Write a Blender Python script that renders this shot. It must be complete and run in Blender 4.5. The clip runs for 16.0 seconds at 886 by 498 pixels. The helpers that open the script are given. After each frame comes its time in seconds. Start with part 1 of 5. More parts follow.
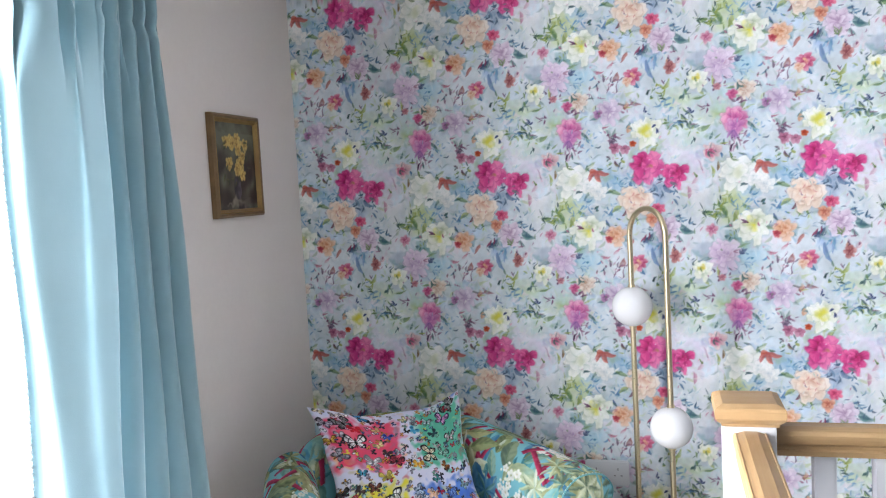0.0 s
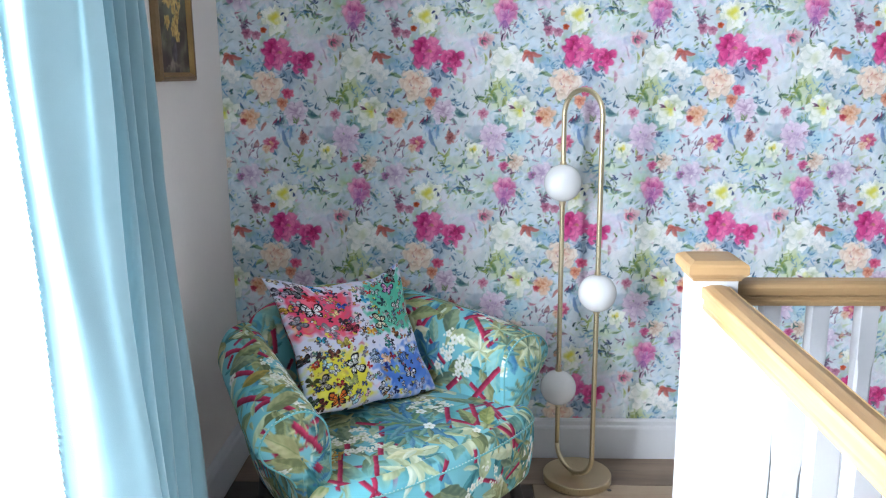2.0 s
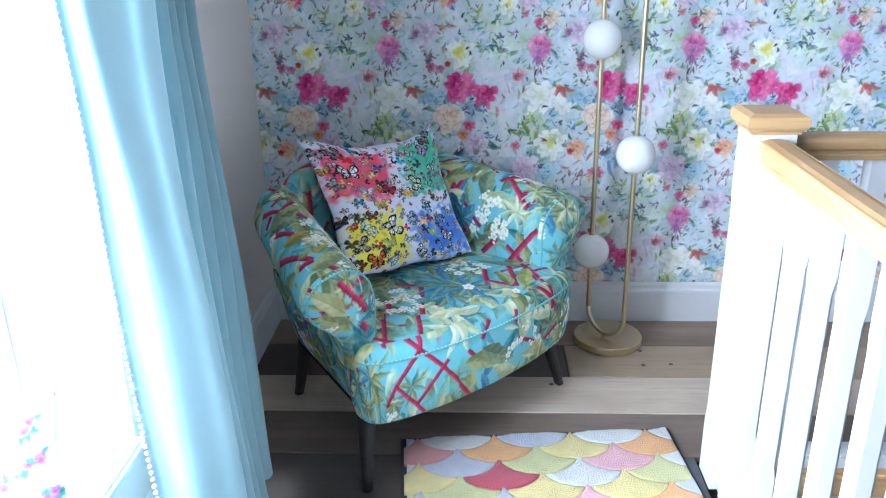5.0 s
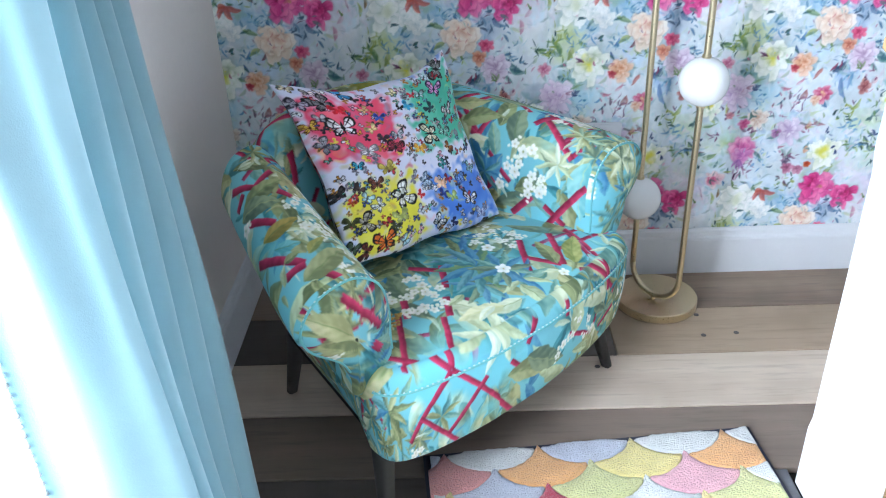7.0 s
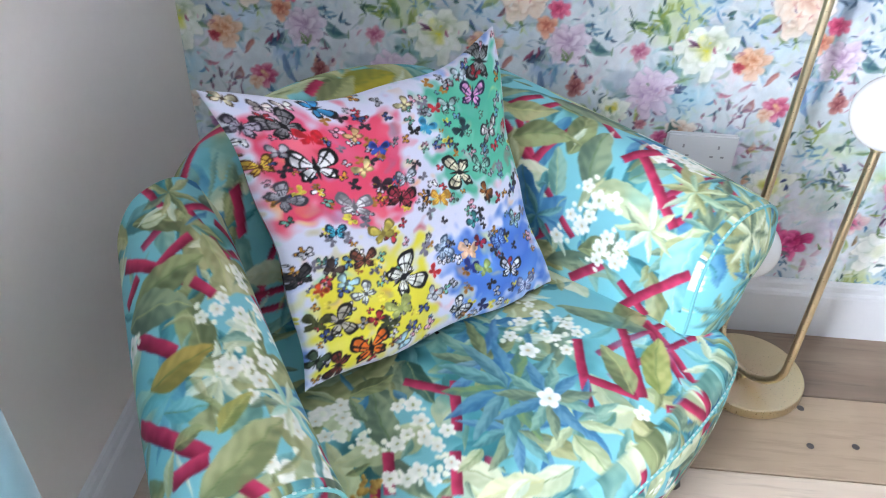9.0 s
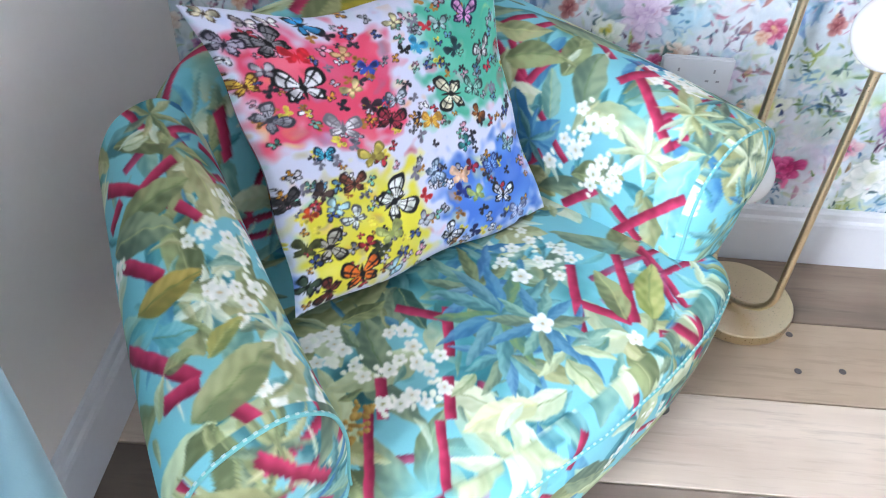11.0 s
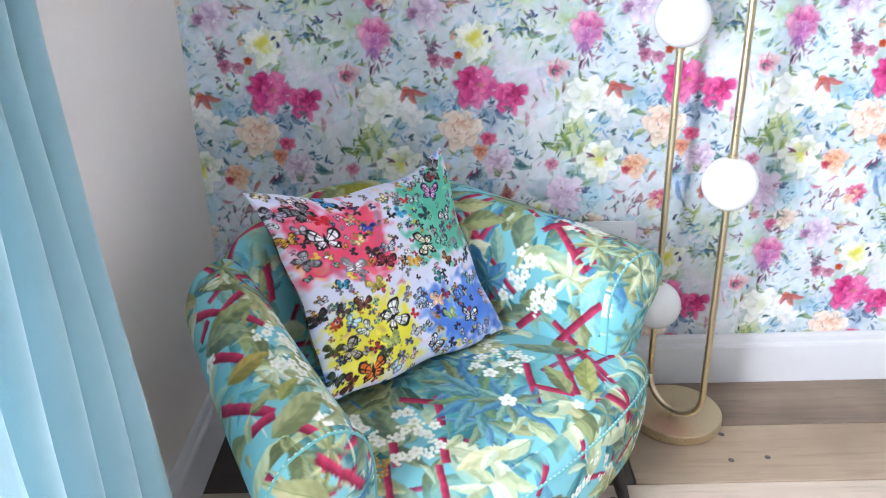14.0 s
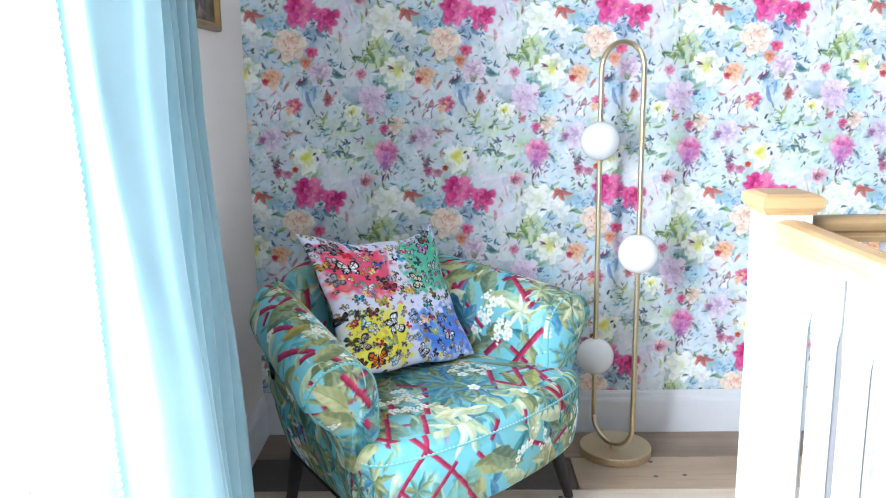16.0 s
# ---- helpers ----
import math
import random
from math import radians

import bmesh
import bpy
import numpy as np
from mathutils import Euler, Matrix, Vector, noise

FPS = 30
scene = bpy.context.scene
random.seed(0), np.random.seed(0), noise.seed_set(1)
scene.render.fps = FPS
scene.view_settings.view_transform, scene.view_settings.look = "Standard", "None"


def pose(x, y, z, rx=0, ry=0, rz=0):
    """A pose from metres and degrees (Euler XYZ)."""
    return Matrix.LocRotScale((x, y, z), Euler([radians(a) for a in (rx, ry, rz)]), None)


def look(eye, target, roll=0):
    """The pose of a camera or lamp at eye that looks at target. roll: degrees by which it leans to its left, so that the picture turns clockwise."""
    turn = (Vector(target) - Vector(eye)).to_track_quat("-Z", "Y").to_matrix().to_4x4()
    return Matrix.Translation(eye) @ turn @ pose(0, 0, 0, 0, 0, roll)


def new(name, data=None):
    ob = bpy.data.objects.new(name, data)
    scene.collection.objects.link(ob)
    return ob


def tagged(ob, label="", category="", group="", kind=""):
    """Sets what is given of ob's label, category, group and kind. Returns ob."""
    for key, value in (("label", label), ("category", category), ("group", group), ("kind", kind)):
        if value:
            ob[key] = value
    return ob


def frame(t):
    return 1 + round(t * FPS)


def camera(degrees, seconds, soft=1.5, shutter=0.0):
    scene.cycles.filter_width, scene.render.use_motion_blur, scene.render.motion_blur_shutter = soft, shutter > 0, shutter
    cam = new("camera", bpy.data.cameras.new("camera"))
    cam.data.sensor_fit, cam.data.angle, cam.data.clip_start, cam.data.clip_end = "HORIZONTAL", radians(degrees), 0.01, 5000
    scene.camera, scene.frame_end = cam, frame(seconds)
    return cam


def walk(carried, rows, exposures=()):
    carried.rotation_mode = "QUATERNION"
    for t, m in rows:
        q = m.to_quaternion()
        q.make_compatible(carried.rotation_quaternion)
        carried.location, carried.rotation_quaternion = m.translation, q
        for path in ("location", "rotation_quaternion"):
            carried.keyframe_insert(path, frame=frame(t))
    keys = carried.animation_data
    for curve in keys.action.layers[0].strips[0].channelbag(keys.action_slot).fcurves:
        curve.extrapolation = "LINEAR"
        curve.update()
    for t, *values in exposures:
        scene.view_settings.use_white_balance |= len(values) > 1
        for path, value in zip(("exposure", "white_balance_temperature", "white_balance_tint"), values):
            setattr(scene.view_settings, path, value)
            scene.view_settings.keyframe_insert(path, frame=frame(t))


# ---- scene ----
cam = camera(57.3, 16.0, soft=1.1)
PATH = [
    (0, (0.248, 0.052, 1.474), (-0.283, 1.974, 1.321), -3.1),
    (0.5, (0.136, 0.09, 1.466), (-0.403, 2.005, 1.265), -3.5),
    (1, (-0.006, 0.036, 1.461), (-0.268, 2.004, 1.217), -0.4),
    (1.5, (-0.12, -0.036, 1.454), (-0.25, 1.929, 1.105), 0.1),
    (2, (-0.16, -0.075, 1.433), (-0.237, 1.878, 1.007), -0.5),
    (2.3, (-0.183, -0.051, 1.415), (-0.23, 1.88, 0.896), -0.7),
    (2.5, (-0.182, -0.081, 1.405), (-0.239, 1.835, 0.835), -0.7),
    (3, (-0.19, -0.078, 1.392), (-0.254, 1.812, 0.739), -1.2),
    (3.5, (-0.19, -0.083, 1.381), (-0.272, 1.794, 0.695), -1.1),
    (3.7, (-0.191, -0.084, 1.376), (-0.274, 1.787, 0.674), -1.1),
    (5.8, (-0.295, 0.074, 1.378), (-0.374, 1.934, 0.649), -0.6),
    (6, (-0.295, 0.163, 1.386), (-0.363, 2.0, 0.598), -0.5),
    (6.5, (-0.337, 0.371, 1.37), (-0.333, 2.14, 0.438), -1.3),
    (7, (-0.391, 0.525, 1.369), (-0.427, 2.272, 0.396), -2.3),
    (7.5, (-0.454, 0.761, 1.357), (-0.412, 2.521, 0.408), -1.1),
    (8, (-0.434, 0.988, 1.329), (-0.418, 2.698, 0.292), 0.6),
    (8.5, (-0.38, 1.186, 1.333), (-0.474, 2.861, 0.245), 1.5),
    (9, (-0.401, 1.281, 1.327), (-0.502, 2.863, 0.108), 2.2),
    (9.5, (-0.404, 1.303, 1.313), (-0.473, 2.794, -0.018), 3.3),
    (9.7, (-0.403, 1.294, 1.298), (-0.473, 2.762, -0.059), 3.1),
    (11.8, (-0.41, 1.283, 1.307), (-0.463, 2.814, 0.022), 2.8),
    (12, (-0.406, 1.279, 1.311), (-0.466, 2.841, 0.063), 2.5),
    (12.5, (-0.403, 1.272, 1.318), (-0.41, 2.913, 0.174), 3.9),
    (13, (-0.378, 1.226, 1.34), (-0.443, 2.937, 0.307), 2.3),
    (13.5, (-0.373, 1.015, 1.34), (-0.493, 2.81, 0.466), -2.2),
    (14, (-0.387, 0.781, 1.381), (-0.416, 2.594, 0.538), -1.8),
    (14.5, (-0.34, 0.577, 1.366), (-0.393, 2.425, 0.603), -1.4),
    (15, (-0.298, 0.32, 1.328), (-0.401, 2.191, 0.629), -0.6),
    (15.5, (-0.337, 0.133, 1.293), (-0.448, 2.058, 0.761), -0.6),
    (16, (-0.338, -0.008, 1.241), (-0.367, 1.954, 0.852), -0.8),
]
LIGHTNESS = [(0.0, 0.14, 6850, 19), (0.7, 0.16, 6450, 15), (1.3, 0.11, 6550, 16), (2.5, 0.10, 6300, 13), (3.5, 0.14, 6150, 13), (6.0, 0.12, 5650, 12), (6.7, 0.27, 5800, 12), (7.5, 0.58, 6450, 15),
             (8.2, 0.68, 6550, 16), (9.7, 0.88, 6400, 18), (12.0, 0.81, 6300, 18), (14.0, 0.74, 6600, 18), (14.5, 0.72, 6400, 18), (16.0, 0.58, 6400, 14)]
walk(cam, [(t, look(eye, target, roll)) for t, eye, target, roll in PATH], LIGHTNESS)

# ---- world and light ----
def lamp(name, kind, m, energy, colour=(1, 1, 1), size=None, size_y=None, angle=None):
    d = bpy.data.lights.new(name, kind)
    d.energy, d.color = energy, colour
    if size:
        d.shape, d.size, d.size_y = "RECTANGLE", size, size_y
    if angle is not None:
        d.angle = radians(angle)
    ob = new(name, d)
    ob.matrix_world = m
    return ob


world = bpy.data.worlds.new("world")
scene.world = world
world.use_nodes = True
wt = world.node_tree
sky = wt.nodes.new("ShaderNodeTexSky")
sky.sky_type, sky.sun_disc, sky.sun_elevation, sky.sun_rotation = "NISHITA", False, radians(31), radians(262)
wt.links.new(sky.outputs[0], wt.nodes["Background"].inputs[0])
wt.nodes["Background"].inputs[1].default_value = 0.08
# sky light that falls through the big side window
lamp("window_light", "AREA", look((-1.75, 0.74, 1.15), (0.15, 2.0, 0.35)), 226, (0.79, 0.91, 1.0), 1.35, 1.5)
# a veiled sun on that side of the house
SUN = lamp("sun", "SUN", look((-6, -0.65, 3.6), (0, 0.25, 0)), 0.6, (1.0, 0.95, 0.88), angle=12)


# ---- painting: colours laid out on a fine grid of points ----
def srgb(h):
    return np.array([int(h[i:i + 2], 16) / 255 for i in (0, 2, 4)])


def linear(c):
    return np.where(c <= 0.04045, c / 12.92, ((c + 0.055) / 1.055) ** 2.4)


class Canvas:
    """A painted cloth or paper, w by h metres, u to the right and v up from its corner; wraps round at its edges."""

    def __init__(self, w, h, step, ground, seed):
        self.w, self.h = w, h
        self.nx, self.ny = int(round(w / step)), int(round(h / step))
        self.sx, self.sy = w / self.nx, h / self.ny
        self.rng = np.random.default_rng(seed)
        self.rgb = np.empty((self.ny, self.nx, 3))
        self.rgb[:] = srgb(ground)
        self.soft = self.cloud(0.03)
        self.fine = self.cloud(0.008)
        self.wx, self.wy = self.cloud(0.012), self.cloud(0.012)

    def cloud(self, size):
        f = np.fft.fft2(self.rng.normal(size=(self.ny, self.nx)))
        ky, kx = np.fft.fftfreq(self.ny, self.sy)[:, None], np.fft.fftfreq(self.nx, self.sx)[None, :]
        n = np.fft.ifft2(f * np.exp(-(kx ** 2 + ky ** 2) * (size * 2.2) ** 2)).real
        return n / n.std()

    def patch(self, u, v, r, warp=0.002):
        i0, i1 = int(math.floor((u - r) / self.sx)), int(math.ceil((u + r) / self.sx))
        j0, j1 = int(math.floor((v - r) / self.sy)), int(math.ceil((v + r) / self.sy))
        ii, jj = np.arange(i0, i1 + 1), np.arange(j0, j1 + 1)
        at = np.ix_(jj % self.ny, ii % self.nx)
        x = (ii * self.sx - u)[None, :] + warp * self.wx[at]
        y = (jj * self.sy - v)[:, None] + warp * self.wy[at]
        return at, x, y

    def lay(self, at, mask, colour):
        m = np.clip(mask, 0, 1)[..., None]
        self.rgb[at] = self.rgb[at] * (1 - m) + colour * m

    def wash(self, u, v, rx, ry, ang, colour, alpha=0.6, warp=0.006):
        at, x, y = self.patch(u, v, max(rx, ry) * 1.2, warp)
        c, s = math.cos(ang), math.sin(ang)
        d = np.hypot((x * c + y * s) / rx, (-x * s + y * c) / ry)
        m = alpha * np.clip(1.15 - d, 0, 1) ** 0.8 * np.clip(0.75 + 0.35 * self.soft[at], 0, 1.2)
        self.lay(at, m, srgb(colour))

    def ellipse(self, u, v, rx, ry, ang, light, dark=None, alpha=1.0, warp=0.0015, edge=0.0016):
        at, x, y = self.patch(u, v, max(rx, ry) * 1.25 + 0.004, warp)
        c, s = math.cos(ang), math.sin(ang)
        p, q = (x * c + y * s) / rx, (-x * s + y * c) / ry
        d = np.hypot(p, q)
        m = np.clip((1 - d) * min(rx, ry) / edge + 0.5, 0, 1) * alpha
        a, b = srgb(light), srgb(dark or light)
        k = np.clip(0.5 - 0.5 * p + 0.18 * self.fine[at], 0, 1)[..., None]
        self.lay(at, m, a * (1 - k) + b * k)

    def leaf(self, u, v, length, width, ang, light, dark, alpha=1.0, bend=0.0, edge=0.0014, vein=None):
        """A pointed leaf from (u, v) along ang."""
        cu, cv = u + math.cos(ang) * length / 2, v + math.sin(ang) * length / 2
        at, x, y = self.patch(cu, cv, length * 0.62 + width, 0.0012)
        c, s = math.cos(ang), math.sin(ang)
        p, q = (x * c + y * s) / (length / 2), (-x * s + y * c)
        q = q + bend * length * (1 - p ** 2)
        half = width / 2 * np.clip(1 - p ** 2, 0, 1) ** 0.8 * (1 - 0.25 * p)
        m = np.clip((half - np.abs(q)) / edge, 0, 1) * alpha
        k = np.clip(0.5 + 0.45 * np.sign(q) * np.clip(np.abs(q) / (width * 0.12), 0, 1) * 0.75 + 0.13 * np.sin(p * 15 - np.abs(q) / width * 16) + 0.10 * self.fine[at] + 0.10 * self.soft[at] - 0.25 * p, 0, 1)[..., None]
        self.lay(at, m, srgb(light) * (1 - k) + srgb(dark) * k)
        if vein:
            self.lay(at, m * np.clip(1 - np.abs(q) / 0.0016, 0, 1) * 0.6, srgb(vein))

    def cane(self, u0, v0, u1, v1, width, light="c8466a", dark="861c42", alpha=1.0):
        n, width = math.hypot(u1 - u0, v1 - v0), width * 0.90
        at, x, y = self.patch((u0 + u1) / 2, (v0 + v1) / 2, n / 2 + width, 0.0005)
        c, s = (u1 - u0) / n, (v1 - v0) / n
        p, q = x * c + y * s, -x * s + y * c
        m = np.clip((width / 2 - np.abs(q)) / 0.0014, 0, 1) * np.clip((n / 2 - np.abs(p)) / 0.002, 0, 1) * alpha
        k = np.clip(0.5 + q / width * 1.2 + 0.12 * self.fine[at], 0, 1)[..., None]
        self.lay(at, m, srgb(light) * (1 - k) + srgb(dark) * k)

    def bloom(self, u, v, r, petals, light, mid, dark, rot=0.0, rings=(1.0, 0.7, 0.42), heart=None, squash=1.0):
        """A full flower: rings of ragged petals, each pale at the rim and deeper towards its base, the inner ones on top."""
        a, b, d = srgb(light), srgb(mid), srgb(dark)
        for n, ring in enumerate(rings):
            cu, cv = u + r * 0.07 * n * self.rng.uniform(-1, 1), v + r * 0.07 * n * self.rng.uniform(-1, 1)
            at, x, y = self.patch(cu, cv, r * ring * 1.45 + 0.004, 0.06 * r)
            th, far = np.arctan2(y / squash, x), np.hypot(x, y / squash)
            ph, k = rot + n * 0.9 + self.rng.uniform(-0.2, 0.2), max(4, petals - n)
            turn_ = k * (th - ph) / 2 + 0.5 * np.sin(th * 2 + n + rot * 5)
            lobe = np.abs(np.cos(turn_))
            size = 1 + 0.14 * np.sin(th * 1.0 + rot * 9 + n * 2) + 0.08 * np.sin(th * 3 + n)
            rim = r * ring * size * (0.70 + 0.42 * lobe ** 0.5 + 0.03 * self.fine[at])
            t = np.clip(far / np.maximum(rim, 1e-6), 0, 1.2)
            streak = 0.10 * np.sin(turn_ * 9 + 3 * self.soft[at]) * t + 0.07 * self.fine[at] + 0.10 * self.soft[at]
            tone = np.clip(0.05 + 1.0 * t ** 1.3 - 0.55 * (1 - lobe) ** 3 + streak + 0.12 * np.sin(turn_ * 2 + n * 2), 0, 1)[..., None]
            colour = np.where(tone < 0.5, d + (b - d) * tone * 2, b + (a - b) * (tone * 2 - 1))
            under = np.clip((rim * 1.10 - far) / 0.005, 0, 1)
            self.lay(at, under * (0.30 if n else 0.18), d * 0.8)
            self.lay(at, np.clip((rim - far) / 0.0022, 0, 1) * (0.93 if n else 0.88), colour)
        if heart:
            self.wash(u, v, r * 0.42, r * 0.42, 0, heart, 0.95, 0.004)
            for k in range(7):
                q, w = self.rng.uniform(0, 6.3), r * self.rng.uniform(0.08, 0.3)
                self.ellipse(u + w * math.cos(q), v + w * math.sin(q), 0.0022, 0.0016, q, heart, None, 0.8, 0.0008)

    def blossom(self, u, v, r, white="f4f1ea", eye="c9b48a", rot=None):
        a0 = self.rng.uniform(0, 6) if rot is None else rot
        for k in range(5):
            a = a0 + k * 2 * math.pi / 5
            self.ellipse(u + math.cos(a) * r * 0.55, v + math.sin(a) * r * 0.55, r * 0.48, r * 0.4, a, white, "d9dcd2", 1.0, 0.0006)
        self.ellipse(u, v, r * 0.16, r * 0.16, 0, eye, None, 0.8)

    def at(self, u, v):
        """Colours at points, blended between the grid's."""
        x, y = np.asarray(u) / self.sx, np.asarray(v) / self.sy
        i, j = np.floor(x).astype(int), np.floor(y).astype(int)
        fx, fy = (x - i)[..., None], (y - j)[..., None]
        g = lambda a, b: self.rgb[b % self.ny, a % self.nx]
        return linear((g(i, j) * (1 - fx) + g(i + 1, j) * fx) * (1 - fy) + (g(i, j + 1) * (1 - fx) + g(i + 1, j + 1) * fx) * fy)


def paint_wallpaper():
    """One repeat of the floral paper, 0.52 by 0.61 m; its origin is the middle of the large magenta flower."""
    c = Canvas(0.52, 0.61, 0.0013, "dde6ea", 5)
    r = c.rng
    k, kv = 0.52 / 655, 0.61 / 765

    def p(x, y):
        return (x - 45 - (y - 220) * 0.033) * k, -(y - 220) * kv

    for n in range(60):
        c.wash(r.uniform(0, 0.52), r.uniform(0, 0.61), r.uniform(0.03, 0.09), r.uniform(0.02, 0.06), r.uniform(0, 3), ("eceef4", "d4e4ee", "e8e2ee", "f0f0ee", "cfe0ea", "ece4ea")[n % 6], r.uniform(0.3, 0.7))
    for x, y, rx, ry, col in ((450, 610, 55, 90, "a9d3e2"), (230, 250, 60, 110, "e3d9ea"), (330, 20, 80, 60, "cfdf9f"), (380, 400, 70, 90, "b9c98a"), (330, 745, 90, 60, "aecfd6"), (190, 720, 80, 50, "c3d6b0"), (560, 270, 70, 60, "8fb9d4"), (110, 330, 50, 60, "8fa3bd"), (560, 20, 60, 60, "c8dde4"), (620, 430, 60, 70, "bcd3e6"), (90, 540, 40, 70, "8fb0d2"), (470, 340, 60, 40, "a6cbe0"), (210, 110, 60, 60, "c9dfd2"), (500, 470, 40, 60, "a8d2dc"), (20, 100, 60, 60, "b5d2d8"), (410, 540, 60, 40, "8fb6a8"), (300, 600, 60, 60, "c6cedb"), (470, 130, 70, 50, "cadbe4")):
        u, v = p(x, y)
        c.wash(u, v, rx * k * 1.1, ry * kv, 0, col, 0.85)

    def leaf(x, y, length, width, deg, a, b, al=0.78, bend=0.12):
        u, v = p(x, y)
        c.leaf(u, v, length * k, width * k * 0.8, radians(deg), a, b, al, bend, 0.0024)

    def bloom(x, y, rad, n, a, b, d, heart=None, rings=(1.0, 0.68, 0.4), sq=1.0, rot=0.3):
        u, v = p(x, y)
        c.bloom(u, v, rad * k, n, a, b, d, rot, rings, heart, sq)

    greens = (("8aa86a", "55794f"), ("b4bf68", "7f9450"), ("78a29c", "476f78"), ("9fb4ae", "6d8a86"), ("4f7a72", "2c4f56"))
    for n in range(34):
        a, b = greens[n % 5]
        leaf(r.uniform(0, 655), r.uniform(0, 765), r.uniform(25, 60), r.uniform(9, 20), r.uniform(0, 360), a, b, r.uniform(0.15, 0.35), r.uniform(-0.1, 0.1))
    for x, y, l, w, d, g in ((200, 65, 60, 32, -10, 4), (240, 90, 60, 26, 15, 0), (385, 470, 70, 26, 80, 1), (360, 450, 75, 28, 120, 0), (310, 420, 60, 32, -25, 3), (265, 425, 45, 30, 5, 0), (350, 520, 70, 26, -15, 4), (400, 545, 50, 22, 60, 4), (370, 350, 60, 24, -70, 1), (420, 390, 50, 22, -40, 0), (175, 465, 75, 34, -35, 2), (180, 490, 60, 30, -10, 2), (130, 690, 60, 22, 55, 1), (140, 690, 45, 16, 140, 1), (135, 720, 50, 12, 85, 1), (250, 735, 60, 14, 20, 0), (210, 760, 60, 12, -40, 0), (555, 105, 45, 24, 115, 3), (560, 105, 45, 22, 70, 3), (620, 70, 40, 18, 60, 2), (440, 215, 45, 18, 150, 4), (460, 205, 40, 16, -70, 4), (305, 290, 55, 16, 95, 1), (345, 130, 30, 12, -80, 4), (395, 150, 34, 14, -80, 4)):
        leaf(x, y, l, w, d, *greens[g])
    for x, y, l, w, d, a, b in ((30, 540, 62, 34, 40, "4b5f8c", "23304f"), (70, 560, 95, 26, -70, "7fa0cc", "5877a8"), (110, 545, 70, 20, -95, "9ab7d6", "6c8fc0"), (545, 325, 26, 14, 20, "22304c", "151d33"), (40, 40, 30, 20, 20, "4c80ac", "2f5a86"), (15, 820, 34, 24, 30, "5790ba", "335f8c"), (450, 615, 16, 14, 0, "4d8fb0", "2f6f92"), (545, 420, 40, 20, 60, "5d8fc6", "335f9c"), (560, 400, 34, 18, 10, "7fa9d6", "4a78b4"), (535, 440, 30, 16, -60, "4468a4", "27406e"), (575, 430, 34, 14, -20, "88b2da", "527fb8"), (110, 310, 50, 30, -30, "7d90b0", "566a90"), (75, 300, 40, 26, -70, "8fa3bd", "5f7699"), (170, 395, 40, 14, 120, "5f86a8", "3b5f84"), (190, 410, 34, 12, 60, "6f96b6", "44688c"), (575, 195, 36, 20, -60, "6b3a55", "3f2038"), (560, 195, 30, 14, 150, "4a2f45", "2b1c30")):
        leaf(x, y, l, w, d, a, b)
    for x, y, l, w, d, a, b in ((215, 370, 60, 22, 95, "d9a9bb", "b97f97"), (225, 310, 50, 26, 60, "e6cbd6", "c9a2b4"), (265, 265, 60, 14, 110, "c79ab0", "9d6f8c"), (320, 260, 40, 18, 80, "a9824f", "5c4630"), (325, 290, 30, 16, 60, "8c6a3f", "4f3c28"), (510, 590, 45, 18, -5, "d98aa0", "b4506f"), (565, 590, 45, 18, 55, "e0a2ae", "bd647c"), (620, 565, 55, 20, 60, "c9786a", "9a4f52"), (0, 715, 60, 22, -25, "b98a92", "7f5a66"), (600, 720, 80, 18, -10, "9c7484", "5f4658"), (555, 640, 40, 20, 100, "8a6f84", "54425a"), (565, 690, 50, 10, 85, "87667a", "57425a"), (600, 425, 40, 18, 50, "8c3b4d", "5c2435"), (590, 640, 45, 28, 60, "b56f6a", "84484a"), (150, 560, 45, 24, -60, "d08a72", "a85c50"), (185, 590, 36, 30, 70, "efd8d6", "c49aa4"), (625, 90, 36, 26, 80, "efc0a2", "d99a78"), (640, 760, 44, 26, 85, "eec6b2", "dca086")):
        leaf(x, y, l, w, d, a, b)
    for n in range(90):
        c.wash(r.uniform(0, 0.52), r.uniform(0, 0.61), r.uniform(0.012, 0.035), r.uniform(0.008, 0.02), r.uniform(0, 3), ("f6f6f4", "e8eef4", "f4e4ea", "e6eee0", "d8e8f0")[n % 5], r.uniform(0.4, 0.8), 0.008)
    # soft blue-green shade round the flowers
    for n, (x, y, rad) in enumerate(((400, 265, 72), (505, 310, 50), (355, 595, 68), (265, 650, 56), (455, 468, 70), (82, 82, 68), (130, 478, 56), (300, 170, 48), (580, 752, 58), (448, 700, 48), (650, 357, 74), (575, 497, 46), (385, 60, 66), (45, 222, 66))):
        for m in range(5):
            a = r.uniform(0, 6.3)
            u, v = p(x + rad * 0.95 * math.cos(a), y + rad * 0.95 * math.sin(a))
            c.wash(u, v, rad * k * r.uniform(0.4, 0.75), rad * k * r.uniform(0.25, 0.5), a + 1.57, ("86b8c4", "6c9c94", "98b47c", "7fa4c4", "a8a6c8")[(n + m) % 5], r.uniform(0.3, 0.6), 0.008)
        for m in range(3):
            a = r.uniform(0, 6.3)
            leaf(x + rad * 0.7 * math.cos(a), y + rad * 0.7 * math.sin(a), rad * r.uniform(0.7, 1.0), rad * r.uniform(0.22, 0.36), math.degrees(-a) + r.uniform(-40, 40), *greens[(n * 2 + m) % 5], r.uniform(0.5, 0.85), r.uniform(-0.12, 0.12))
